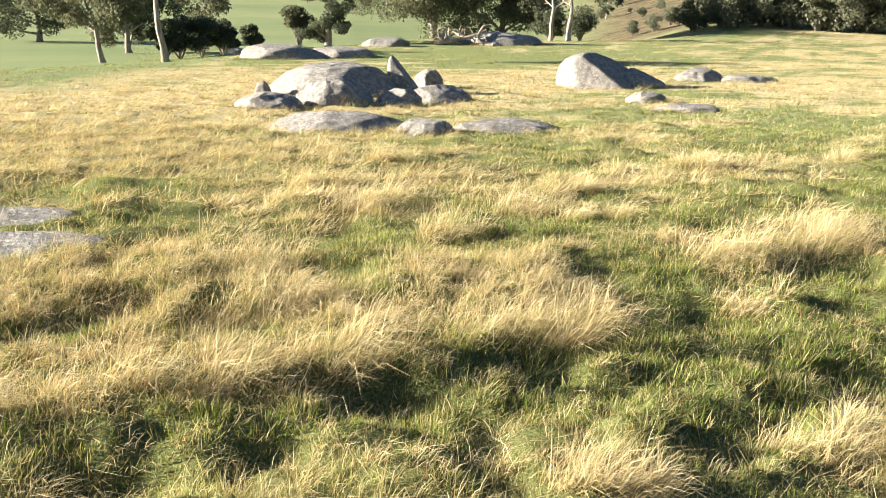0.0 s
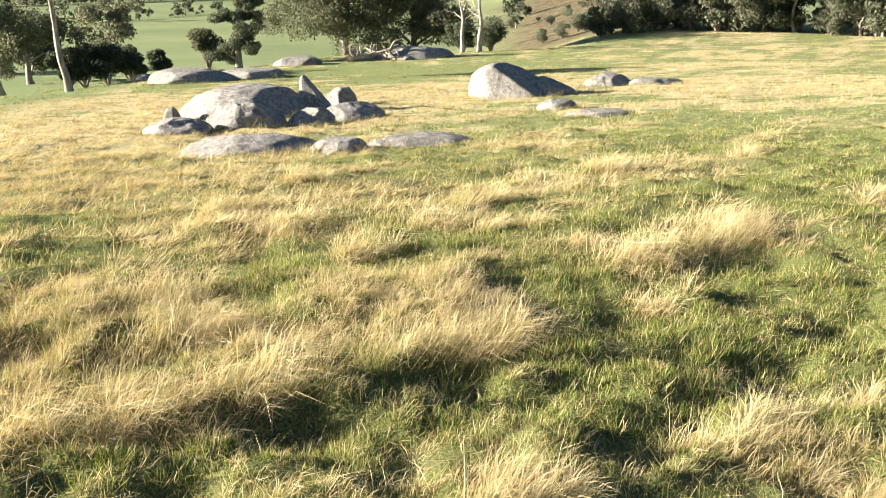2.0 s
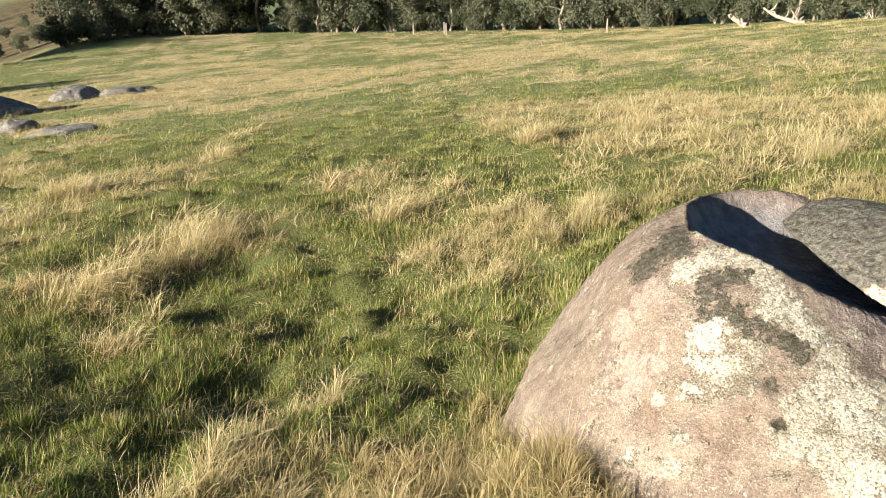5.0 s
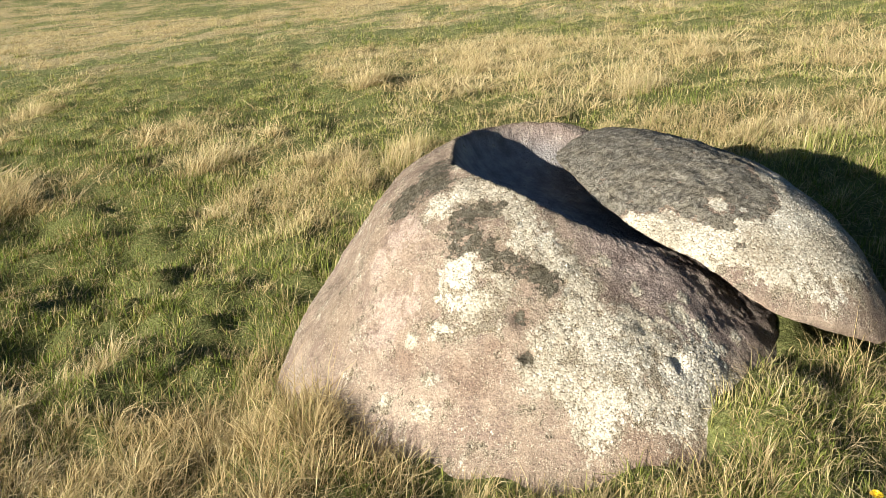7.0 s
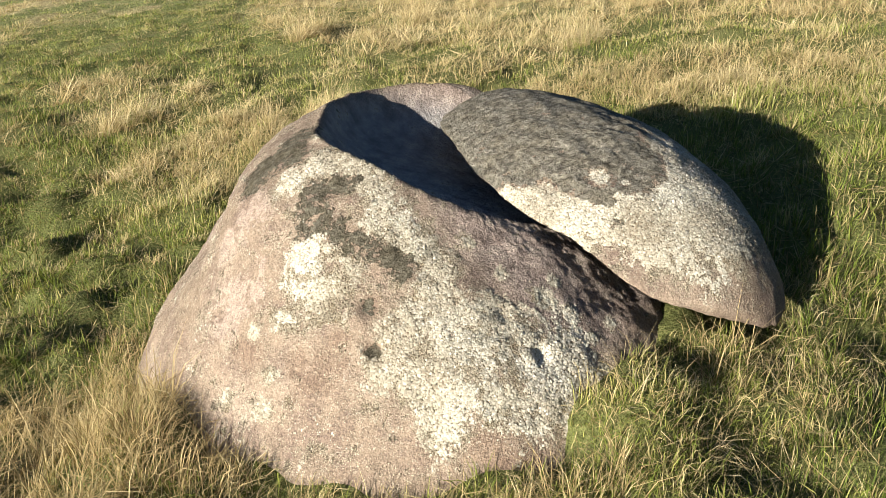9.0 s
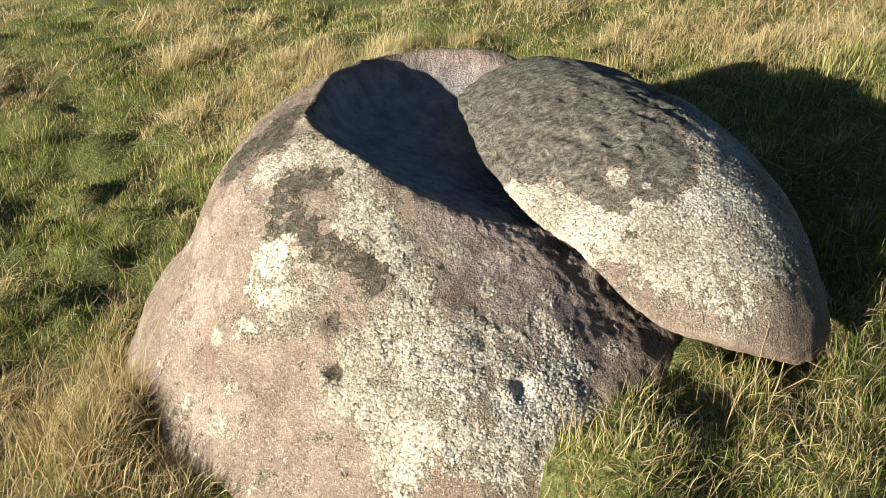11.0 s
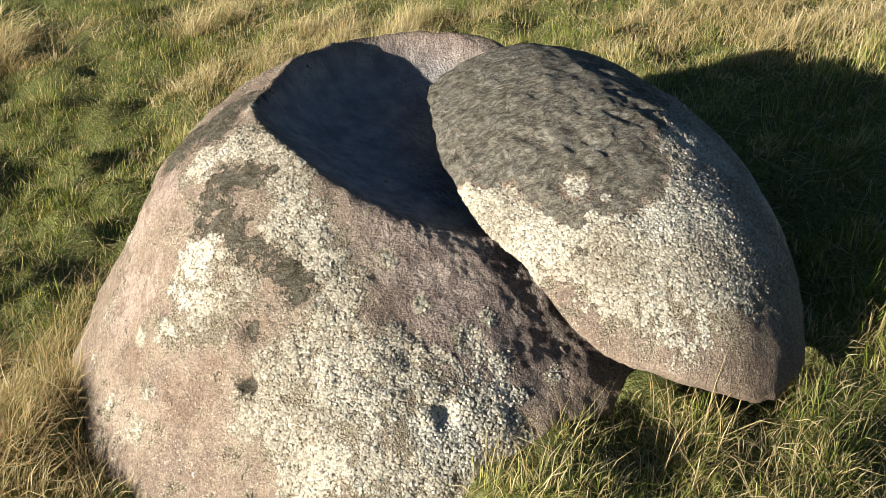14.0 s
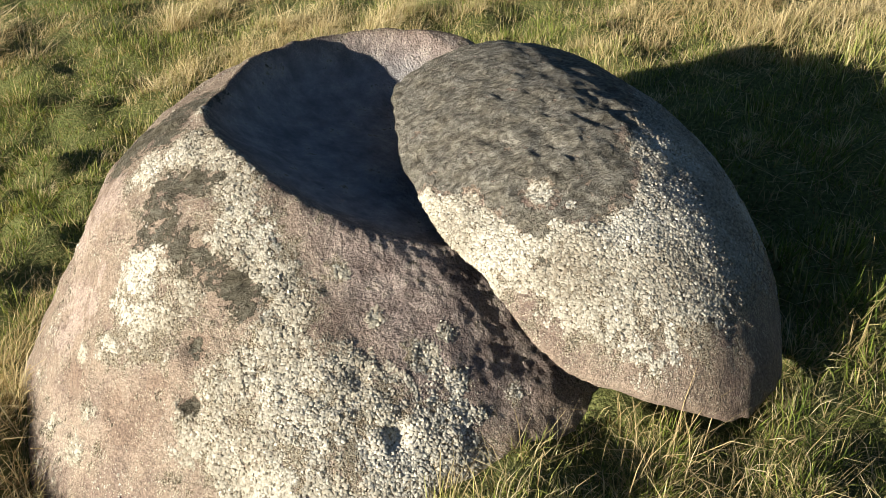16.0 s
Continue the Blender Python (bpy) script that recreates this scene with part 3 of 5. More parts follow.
def crust(parent, P3, quads, cover, count, size, seed):
    """Crusty lichen: small domed flakes packed over the stone where cover is high, one mesh laid on its rock."""
    rng = np.random.default_rng(seed)
    A, B, C, D = (P3[quads[:, i]] for i in range(4))
    nrm = np.cross(C - A, D - B)
    area = np.linalg.norm(nrm, axis=1)
    nrm = nrm / np.maximum(area, 1e-9)[:, None]
    face_cover = cover[quads].mean(1)
    chance = area * (0.45 + 0.55 * (face_cover > 0.3)) * (face_cover > 0.03)
    f = rng.choice(len(quads), count, p=chance / chance.sum())
    u, v = rng.uniform(0, 1, (2, count, 1))
    at = (A[f] * (1 - u) + B[f] * u) * (1 - v) + (D[f] * (1 - u) + C[f] * u) * v
    grown = face_cover[f] + 0.75 * fbm(*(at * 9).T, 4, seed + 2, 0.7) + 0.30 * vnoise(*(at * 60).T, seed + 7)
    keep = rng.uniform(0, 1, count) < 0.92 * smooth(0.36, 0.72, grown) + 0.26 * smooth(-0.15, 0.3, grown)
    f, at, grown = f[keep], at[keep], grown[keep]
    m = len(f)
    up = nrm[f] + rng.normal(size=(m, 3)) * 0.28
    up /= np.linalg.norm(up, axis=1)[:, None]
    e = np.cross(up, rng.normal(size=(m, 3)))
    e /= np.linalg.norm(e, axis=1)[:, None]
    g = np.cross(up, e)
    r = size * rng.uniform(0.5, 1.25, m) * (0.5 + 0.7 * smooth(0.3, 0.75, grown))
    ring = []
    for k in range(5):
        a = 2 * math.pi * k / 5
        q = r * rng.uniform(0.65, 1.2, m)
        ring.append(at + (math.cos(a) * e + math.sin(a) * g) * q[:, None] + up * (r * rng.uniform(-0.05, 0.30, m))[:, None])
    top = at + up * (r * rng.uniform(0.35, 0.8, m))[:, None]
    verts = np.stack(ring + [top], 1).reshape(-1, 3)
    o = np.arange(m)[:, None] * 6
    tris = np.concatenate([np.stack([o[:, 0] + k, o[:, 0] + (k + 1) % 5, o[:, 0] + 5], -1) for k in range(5)])
    tint = np.clip(0.36 + 0.18 * smooth(0.3, 0.6, grown) + 0.22 * rng.normal(size=m) + 0.5 * fbm(*(at * 6).T, 2, seed + 4), 0, 1)
    ob = part("lichen_crust", mesh_np("lichen_crust", verts - np.array(parent.location), [tris], LICHEN, {"tint": np.repeat(tint, 6)}), parent)
    tagged(ob, "pale crusty lichen flakes", kind="stuff")


def build_boulder():
    N, quads = sphere_grid(480, 260)
    flank = N.copy()
    flank[:, 2] = np.maximum(N[:, 2], 0.10)
    flank /= np.linalg.norm(flank, axis=1)[:, None]
    P3 = CENTRE + flank * outer_radius(flank)[:, None]
    below = np.minimum(N[:, 2] - 0.10, 0)
    P3[:, 2] += 0.75 * below
    P3[:, :2] -= flank[:, :2] * (0.55 * below * np.clip(-flank[:, 0], 0, 1))[:, None]
    P3 = P3 + N * rough(P3, 0.028, 3.2, 3)[:, None]
    lift = rim_lift(P3[:, 0], P3[:, 1])
    P3[:, 2] += lift * smooth(0.0, 0.25, P3[:, 2])
    cut = split_plane(P3[:, 0], P3[:, 1]) + lift + rough(P3, 0.015, 7.0, 13)
    inner = smooth(0.0, 0.04, P3[:, 2] - cut)
    P3[:, 2] = soft_min(P3[:, 2], cut, 0.012)
    coarse = smooth(3.28, 3.45, P3[:, 0]) * smooth(1.75, 1.5, P3[:, 1])   # broken, rough flank
    x, y, z = P3.T
    chips = 0.0024 * fbm(x * 19, y * 26, z * 19, 3, 71, 0.6) + 0.0032 * fbm(x * 60, y * 60, z * 60, 2, 73)
    P3 = P3 + N * (rough(P3, 0.005, 22.0, 7) * (1 - 0.7 * coarse) + (chips + rough(P3, 0.007, 5.0, 29)) * coarse)[:, None]
    for x, y, z, r, deep in PITS:
        d = np.sqrt(((P3 - (x, y, z)) ** 2).sum(1))
        P3 = P3 - N * (deep * np.exp(-(d / r) ** 2))[:, None]
    bare, brown = blobs(P3, BARE_SPOTS), blobs(P3, BROWN_SPOTS)
    lichen = np.maximum(np.maximum(blobs(P3, RIM_LICHEN), blobs(P3, SUNNY_LICHEN)), np.maximum(blobs(P3, SHOULDER_LICHEN), blobs(P3, SCRAPS)))
    pale = (0.10 + 0.92 * lichen - 0.16 * bare - 0.10 * brown) * (1 - inner)
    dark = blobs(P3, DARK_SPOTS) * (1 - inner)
    pale = pale - 0.35 * smooth(0.42, 0.6, dark)
    origin = np.array([3.6, 1.85, -0.35])
    x, y, z = P3.T
    broken = np.maximum(inner * 0.75, coarse * smooth(1.05, 1.2, y + 0.05 * fbm(x * 8, y * 8, z * 8, 3, 19))) * 0.9
    pale = pale - 0.10 * broken * (1 - smooth(0.4, 0.6, blobs(P3, SCRAPS)))
    # olive picks the darker mat ramp, with shade painted in, for the whole boulder
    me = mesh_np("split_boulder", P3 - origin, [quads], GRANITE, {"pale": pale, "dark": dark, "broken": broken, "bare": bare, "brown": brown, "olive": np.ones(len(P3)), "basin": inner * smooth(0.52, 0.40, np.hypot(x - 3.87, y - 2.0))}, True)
    ob = tagged(new("split_boulder", me), "rounded pink granite boulder with crusty lichen and hollow top", "boulder")
    ob.location = origin
    crust(ob, P3, quads, pale * (1 - 0.85 * smooth(0.5, 0.62, dark)), 230000, 0.0040, 301)


CAP_CENTRE = np.array([4.272, 2.041, -0.272])
CAP_AXES = np.array([[0.32, 0.919, -0.23], [0.938, -0.273, 0.213], [-0.133, 0.285, 0.949]])
CAP_SEMI = np.array([1.325, 0.768, 0.699])


def cap_under(x, y):
    return 0.31 - 0.117 * (x - 3.808) + 0.277 * (y - 1.845) - 0.55 * np.clip(x - 4.2, 0, None) - 0.5 * np.clip(y - 2.2, 0, None) + 0.045 * np.exp(-((y - 1.2) / 0.35) ** 2) - 0.14 * np.clip(1.2 - y, 0, None)


def build_cap():
    """The cap: the top of a large ellipsoid, broken off along a flat underside and tipped towards the ground."""
    N, quads = sphere_grid(420, 210, -0.999)
    mid = np.array([4.05, 1.50, 0.22])
    # from the slab's middle outwards: the nearer of the dome above and the flat break below
    to_local = (CAP_AXES.T / CAP_SEMI[:, None])
    o, d = to_local @ (mid - CAP_CENTRE), N @ to_local.T
    a, b, c = (d * d).sum(1), d @ o, o @ o - 1.0
    dome = (-b + np.sqrt(np.maximum(b * b - a * c, 0))) / a
    lo_t, hi_t = np.zeros(len(N)), np.full(len(N), 1.6)   # where each ray meets the underside
    for _ in range(22):
        t = (lo_t + hi_t) / 2
        q = mid + N * t[:, None]
        above = q[:, 2] > cap_under(q[:, 0], q[:, 1])
        lo_t, hi_t = np.where(above, t, lo_t), np.where(above, hi_t, t)
    flat = hi_t
    far_end = np.where(N[:, 1] > 0.05, (2.22 - mid[1]) / np.maximum(N[:, 1], 0.05), 9.0)
    right = N @ np.array([0.94, -0.10, 0.2])
    side = np.where(right > 0.05, 0.70 / np.maximum(right, 0.05), 9.0)
    left = N @ np.array([-0.93, 0.30, 0.20])
    edge = np.where(left > 0.05, 0.36 / np.maximum(left, 0.05), 9.0)
    dome = soft_min(dome, edge, 0.04)
    R = soft_min(soft_min(soft_min(dome * 1.014, flat + 0.016, 0.06), far_end, 0.10), side, 0.10)
    under = N @ np.array([-0.60, -0.30, -0.74])
    R = soft_min(R, np.where(under > 0.05, 0.44 / np.maximum(under, 0.05), 9.0), 0.03)
    R = R.reshape(210, 420)
    for _ in range(2):
        R = (R + np.roll(R, 1, 1) + np.roll(R, -1, 1)) / 3
        R[1:-1] = (R[:-2] + R[1:-1] + R[2:]) / 3
    R = R.ravel()
    P3 = mid + N * R[:, None]
    P3 = P3 + N * (rough(P3, 0.016, 5.0, 41) + rough(P3, 0.003, 22.0, 43) + rough(P3 * np.array([1.0, 0.75, 1.4]), 0.016, 19.0, 45) * smooth(1.25, 1.45, P3[:, 1]) * smooth(0.05, 0.3, N[:, 2]))[:, None]
    up = N[:, 2]
    x, y, z = P3.T
    wob = rough(P3, 0.16, 7.0, 47)
    over = z - cap_under(x, y)
    dark = smooth(1.13, 1.31, y - 0.9 * np.clip(x - 4.08, 0, None) + 0.7 * wob) * smooth(-0.04, 0.04, x - 3.79 + 0.5 * np.clip(y - 1.5, 0, None) + 0.5 * wob)
    dark = dark * smooth(-0.05, 0.1, up)
    spots = blobs(P3 * np.array([1, 1, 0.4]), [(3.897, 1.376, 0.144, 0.034), (3.75, 1.50, 0.125, 0.045), (3.86, 1.27, 0.125, 0.02), (3.93, 1.29, 0.135, 0.014)])
    dark = np.minimum(dark, 1.1 - 1.1 * spots)
    pale = np.clip(1.0 - dark, 0, 1) * smooth(-0.25, 0.05, up)
    pale = pale * np.where(y < 1.25, 0.25 + 0.75 * smooth(0.0, 0.09, over + 0.35 * wob), 1.0) * smooth(0.62, 0.80, y + 0.3 * (4.0 - x) + 0.4 * wob)
    pale = pale + 0.25 * smooth(4.2, 4.4, x)
    me = mesh_np("leaning_slab", P3 - mid, [quads], GRANITE, {"pale": pale, "dark": dark * 0.95}, True)
    ob = tagged(new("leaning_slab", me), "tilted lens of lichened granite leaning off the split boulder", "boulder")
    ob.location = mid
    crust(ob, P3, quads, pale * 0.95 - 0.6 * smooth(0.45, 0.6, dark), 115000, 0.0040, 401)


build_boulder()
build_cap()


# ---------------------------------------------------------------- boulders about the field
ROCK_FEET = []   # where each stands, for the grass about its foot


def field_rock(label, x, y, wide, deep, tall, seed, turn=0.0, skew=0.0, flat=0.0, edge=0.0, lumps=0.20, faces=()):
    """A weathered granite boulder: a dome with broken facets, sunk a little in the turf. skew: which way its top leans."""
    N, quads = sphere_grid(76, 40, -0.5)
    rng = random.Random(seed)
    P3 = N.copy()
    x3, y3, z3 = (N * 1.4 + seed * 3.1).T
    R = 1.0 + lumps * fbm(x3, y3, z3, 3, seed)
    for _ in range(max(int(3 + edge * 5), 0)):
        f = Vector((rng.uniform(-1, 1), rng.uniform(-1, 1), rng.uniform(-0.1, 0.9))).normalized()
        dot = N @ np.array(f)
        R = np.where(dot > 0.2, np.minimum(R, rng.uniform(0.72, 0.95) / np.maximum(dot, 0.2)), R)
    for fx, fy, fz, d in faces:
        dot = N @ np.array(Vector((fx, fy, fz)).normalized())
        R = np.where(dot > 0.1, soft_min(R, d / np.maximum(dot, 0.1), 0.05), R)
    P3 = N * R[:, None]
    if flat:
        P3[:, 2] = soft_min(P3[:, 2], np.full(len(P3), 1.0 - flat), 0.2)
    P3[:, 2] /= P3[:, 2].max()
    P3[:, 0] += skew * np.clip(P3[:, 2], 0, 1)
    P3 = P3 * np.array([wide / 2 / 0.95, deep / 2 / 0.95, tall * 1.04])
    P3 = P3 + N * (0.10 * min(tall, 0.7) * (0.3 - np.abs(fbm(*(P3 * 2.6).T, 5, seed + 5, 0.6))))[:, None]
    me = mesh_np("boulder", P3, [quads], FIELD_GRANITE, None, True)
    ROCK_FEET.append((x, y, wide, deep))
    ob = tagged(new("boulder", me), label, "boulder", "granite boulders in the pasture")
    ob.matrix_world = pose(x, y, float(height(np.array(x), np.array(y))) - 0.03, 0, 0, turn)


def field_rocks():
    grey, low = "grey lichened granite boulder rising from dry grass", "low granite outcrop level with the grass"
    field_rock("broad domed granite boulder among smaller rocks", -3.3, 26.6, 3.9, 3.0, 0.92, 11, 0, 0.1, 0, -0.6, 0.10, [(-0.9, -0.4, 0.5, 0.86), (0.75, -0.5, 0.6, 0.84)])
    field_rock("pointed granite wedge standing against a domed boulder", -1.25, 27.0, 1.5, 1.3, 1.12, 12, 0, 0.0, 0, -0.6, 0.06, [(-1.0, -0.15, 0.05, 0.50), (0.62, -0.05, 0.78, 0.52), (-0.1, -1.0, 0.35, 0.6), (0.1, 1.0, 0.3, 0.6)])
    field_rock(grey, -0.40, 29.2, 1.0, 0.9, 0.62, 13, 0, 0.0, 0.1, 1.0)
    field_rock("split granite boulder with a dark undercut face", -2.8, 22.6, 2.1, 1.5, 0.70, 14, 5, 0.0, 0.15, 1.0)
    field_rock("small upright granite spike in the grass", -5.15, 25.3, 0.5, 0.5, 0.46, 15, 0, -0.2, 0, 1.0)
    field_rock(grey, -4.45, 21.7, 1.7, 1.2, 0.42, 16, 0, 0.15)
    field_rock("long low granite mound with grass at its foot", -1.95, 17.0, 2.9, 1.7, 0.37, 17, 6, 0.1, 0, 0.6)
    field_rock(low, -0.28, 16.1, 1.1, 0.8, 0.27, 18, 0, 0, 0, 0.5)
    field_rock(grey, -0.15, 24.1, 1.9, 1.4, 0.48, 19, 0, 0.1, 0, 1.0)
    field_rock(grey, -1.10, 22.8, 1.25, 1.0, 0.45, 20, 20, 0, 0, 0.4)
    field_rock(low, 1.36, 16.7, 2.0, 1.2, 0.20, 21, 0, -0.1, 0.25, 0.4)
    field_rock("large pale granite boulder with a shaded flank", 5.55, 30.2, 3.1, 2.2, 1.14, 22, 0, -0.12, 0, -0.6, 0.08, [(-1.0, -0.35, 0.25, 0.74), (0.52, -0.30, 0.80, 0.60), (-0.35, -0.9, 0.45, 0.72), (0.85, -0.45, 0.25, 0.80)])
    field_rock("lower granite block beside a large pale boulder", 7.0, 30.4, 1.7, 1.5, 0.62, 23, 0, -0.2, 0, 0.6)
    field_rock(grey, 5.75, 24.0, 1.15, 0.9, 0.34, 24, 0, 0, 0, 1.0)
    field_rock(low, 6.3, 21.6, 1.8, 1.1, 0.17, 25, 0, 0, 0.3, 0.2)
    field_rock(grey, 10.1, 34.0, 2.0, 1.4, 0.48, 26, 0, 0, 0.1, 0.8)
    field_rock(low, 12.0, 33.6, 2.3, 1.3, 0.27, 27, 0, 0, 0.2, 0.6)
    field_rock("flat weathered granite slab flush with the turf", -4.05, 7.6, 1.5, 0.9, 0.10, 28, 10, 0, 0.4, 0.2)
    field_rock("flat weathered granite slab flush with the turf", -3.45, 6.65, 1.7, 0.7, 0.07, 29, 5, 0, 0.4, 0.2)
    field_rock("long granite slab on the crest of the hill", -8.6, 46.6, 4.2, 3.0, 0.62, 30, 0, 0, 0.2)
    field_rock("long granite slab on the crest of the hill", -5.6, 47.4, 3.6, 2.4, 0.50, 31, 0, 0, 0.3, 0.5)
    field_rock(grey, -3.7, 56.6, 2.8, 1.8, 0.55, 32, 0, 0.2, 0.2, 0.8)
    field_rock(grey, 3.9, 60.0, 5.2, 3.0, 0.85, 33, 0, 0.15)
    field_rock(low, -11.6, 50.0, 1.4, 1.0, 0.4, 34)


field_rocks()


# ---------------------------------------------------------------- trees
def tube(points, radii, sides=7):
    """A tapered tube along points: arrays of verts and quads."""
    pts = np.array([list(p) for p in points])
    verts, faces = [], []
    for i, (p, r) in enumerate(zip(pts, radii)):
        d = pts[min(i + 1, len(pts) - 1)] - pts[max(i - 1, 0)]
        d = d / max(np.linalg.norm(d), 1e-6)
        a = np.cross(d, (0.31, 0.95, 0.05))
        a /= np.linalg.norm(a)
        b = np.cross(d, a)
        ang = np.linspace(0, 2 * np.pi, sides, endpoint=False)
        verts.append(p + r * (np.cos(ang)[:, None] * a + np.sin(ang)[:, None] * b))
        if i:
            k = np.arange(sides)
            o = (i - 1) * sides
            faces.append(np.stack([o + k, o + (k + 1) % sides, o + sides + (k + 1) % sides, o + sides + k], -1))
    return np.concatenate(verts), np.concatenate(faces)


def join_tubes(tubes):
    verts, faces, o = [], [], 0
    for v, f in tubes:
        verts.append(v)
        faces.append(f + o)
        o += len(v)
    return np.concatenate(verts), np.concatenate(faces)


def leaf_cloud(centres, radii, count, size, rng, droop=0.5, simple=False):
    """Small pointed leaf sprays scattered through clumps: verts, quads, tint."""
    C, Rr = np.array(centres), np.array(radii)
    pick = rng.integers(0, len(C), count)
    d = rng.normal(size=(count, 3))
    d /= np.linalg.norm(d, axis=1)[:, None]
    base = C[pick] + d * (Rr[pick] * rng.uniform(0.35, 1.0, count) ** 0.6)[:, None] * np.array([1, 1, 0.75])
    along = rng.normal(size=(count, 3)) + np.array([0, 0, -droop])
    along /= np.linalg.norm(along, axis=1)[:, None]
    across = np.cross(along, rng.normal(size=(count, 3)))
    across /= np.linalg.norm(across, axis=1)[:, None]
    s = size * rng.uniform(0.6, 1.4, count)
    w = s * rng.uniform(0.25, 0.45, count)
    tint = np.clip(0.5 + 0.3 * rng.normal(size=count), 0, 1)
    if simple:
        v = np.stack([base + across * w[:, None], base - across * w[:, None], base + along * s[:, None]], 1)
        return v.reshape(-1, 3), np.arange(count * 3).reshape(-1, 3), np.repeat(tint, 3)
    v = np.stack([base, base + along * (s * 0.5)[:, None] + across * w[:, None], base + along * s[:, None], base + along * (s * 0.5)[:, None] - across * w[:, None]], 1)
    return v.reshape(-1, 3), np.arange(count * 4).reshape(-1, 4), np.repeat(tint, 4)


def gum_tree(label, seed, tall, spread, low=0.35, lean=(0.0, 0.0), thick=0.25, leaves=2600, size=0.42, dead=False, leaf=None, limbs=7, bark=None, kind="gum_tree", simple=True, high=0.95):
    """A eucalypt: a leaning tapered trunk, forked limbs, and open clumps of drooping leaves with gaps between."""
    rng = np.random.default_rng(seed)
    tree = new(kind)
    steps = 9
    pts = [np.array([lean[0] * (i / steps) ** 1.3 * tall + 0.10 * tall * 0.3 * math.sin(i * 1.3 + seed) * (i / steps), lean[1] * i / steps * tall + 0.02 * tall * math.sin(i * 1.9 + seed), tall * 0.9 * i / steps - 0.15]) for i in range(steps + 1)]
    radii = [thick * (1.25 if i == 0 else 1.0) * (1 - 0.85 * (i / steps)) for i in range(steps + 1)]
    tubes = [tube(pts, radii, 9)]
    ends = []
    for k in range(limbs):
        f = low + (high - low) * (k + rng.uniform(0, 0.8)) / limbs
        i = min(int(f * steps), steps - 1)
        start = pts[i] + (pts[i + 1] - pts[i]) * (f * steps - i)
        az = rng.uniform(0, 2 * np.pi)
        reach = spread * rng.uniform(0.5, 1.0) * (1.15 - 0.6 * abs(f - 0.55))
        rise = reach * rng.uniform(0.15, 0.9)
        last = start
        line, rr = [start], [thick * 0.5 * (1 - 0.7 * f)]
        for j in range(1, 5):
            g = j / 4
            q = start + np.array([math.cos(az) * reach * g, math.sin(az) * reach * g, rise * g ** 0.8 - (0.15 * reach * g * g)]) + rng.normal(size=3) * 0.05 * reach
            line.append(q)
            rr.append(thick * 0.5 * (1 - 0.7 * f) * (1 - 0.8 * g))
        tubes.append(tube(line, rr, 5))
        ends += [line[-1], line[-2]]
        for j in range(3):
            tip = line[2 + j % 3] + rng.normal(size=3) * 0.28 * reach + np.array([0, 0, 0.15 * reach])
            tubes.append(tube([line[2 + j % 3], (line[2 + j % 3] + tip) / 2 + rng.normal(size=3) * 0.06 * reach, tip], [rr[2 + j % 3] * 0.6, rr[2 + j % 3] * 0.4, 0.012], 4))
            ends.append(tip)
    v, f = join_tubes(tubes)
    part("trunk", mesh_np("trunk", v, [f], bark or (DEADWOOD if dead else BARK), None, True), tree, "pale smooth bark" if not dead else "bare bleached wood")
    if not dead:
        clump = [spread * rng.uniform(0.20, 0.36) for _ in ends]
        v, q, tint = leaf_cloud(ends, clump, leaves, size, rng, 0.5, simple)
        part("crown", mesh_np("crown", v, [q], leaf or LEAF, {"tint": tint}), tree, "drooping olive-green foliage")
    return tagged(tree, label, "tree")


def bush(label, seed, tall, wide, leaves=6500, size=0.14, leaf=None, simple=True):
    rng = np.random.default_rng(seed)
    thing = new("bush")
    ends, tubes = [], []
    for k in range(9):
        az, rr = rng.uniform(0, 2 * np.pi), wide * 0.5 * rng.uniform(0.1, 0.75)
        tip = np.array([math.cos(az) * rr, math.sin(az) * rr, tall * rng.uniform(0.3, 0.82)])
        tubes.append(tube([(0, 0, -0.1), tip * 0.5 + rng.normal(size=3) * 0.1, tip], [0.07, 0.05, 0.015], 5))
        ends.append(tip)
    v, f = join_tubes(tubes)
    part("stem", mesh_np("stem", v, [f], BARK, None, True), thing)
    v, q, tint = leaf_cloud(ends, [wide * rng.uniform(0.18, 0.30) for _ in ends], leaves, size, rng, 0.0, simple)
    v[:, 2] = np.maximum(v[:, 2], 0.02)
    part("foliage", mesh_np("foliage", v, [q], leaf or LEAF_DARK, {"tint": tint}), thing)
    return tagged(thing, label, "bush")


def stand(ob, x, y, turn=0.0, scale=1.0):
    ob.matrix_basis = pose(x, y, float(height(np.array(float(x)), np.array(float(y)))), 0, 0, turn) @ Matrix.Scale(scale, 4)
    return ob


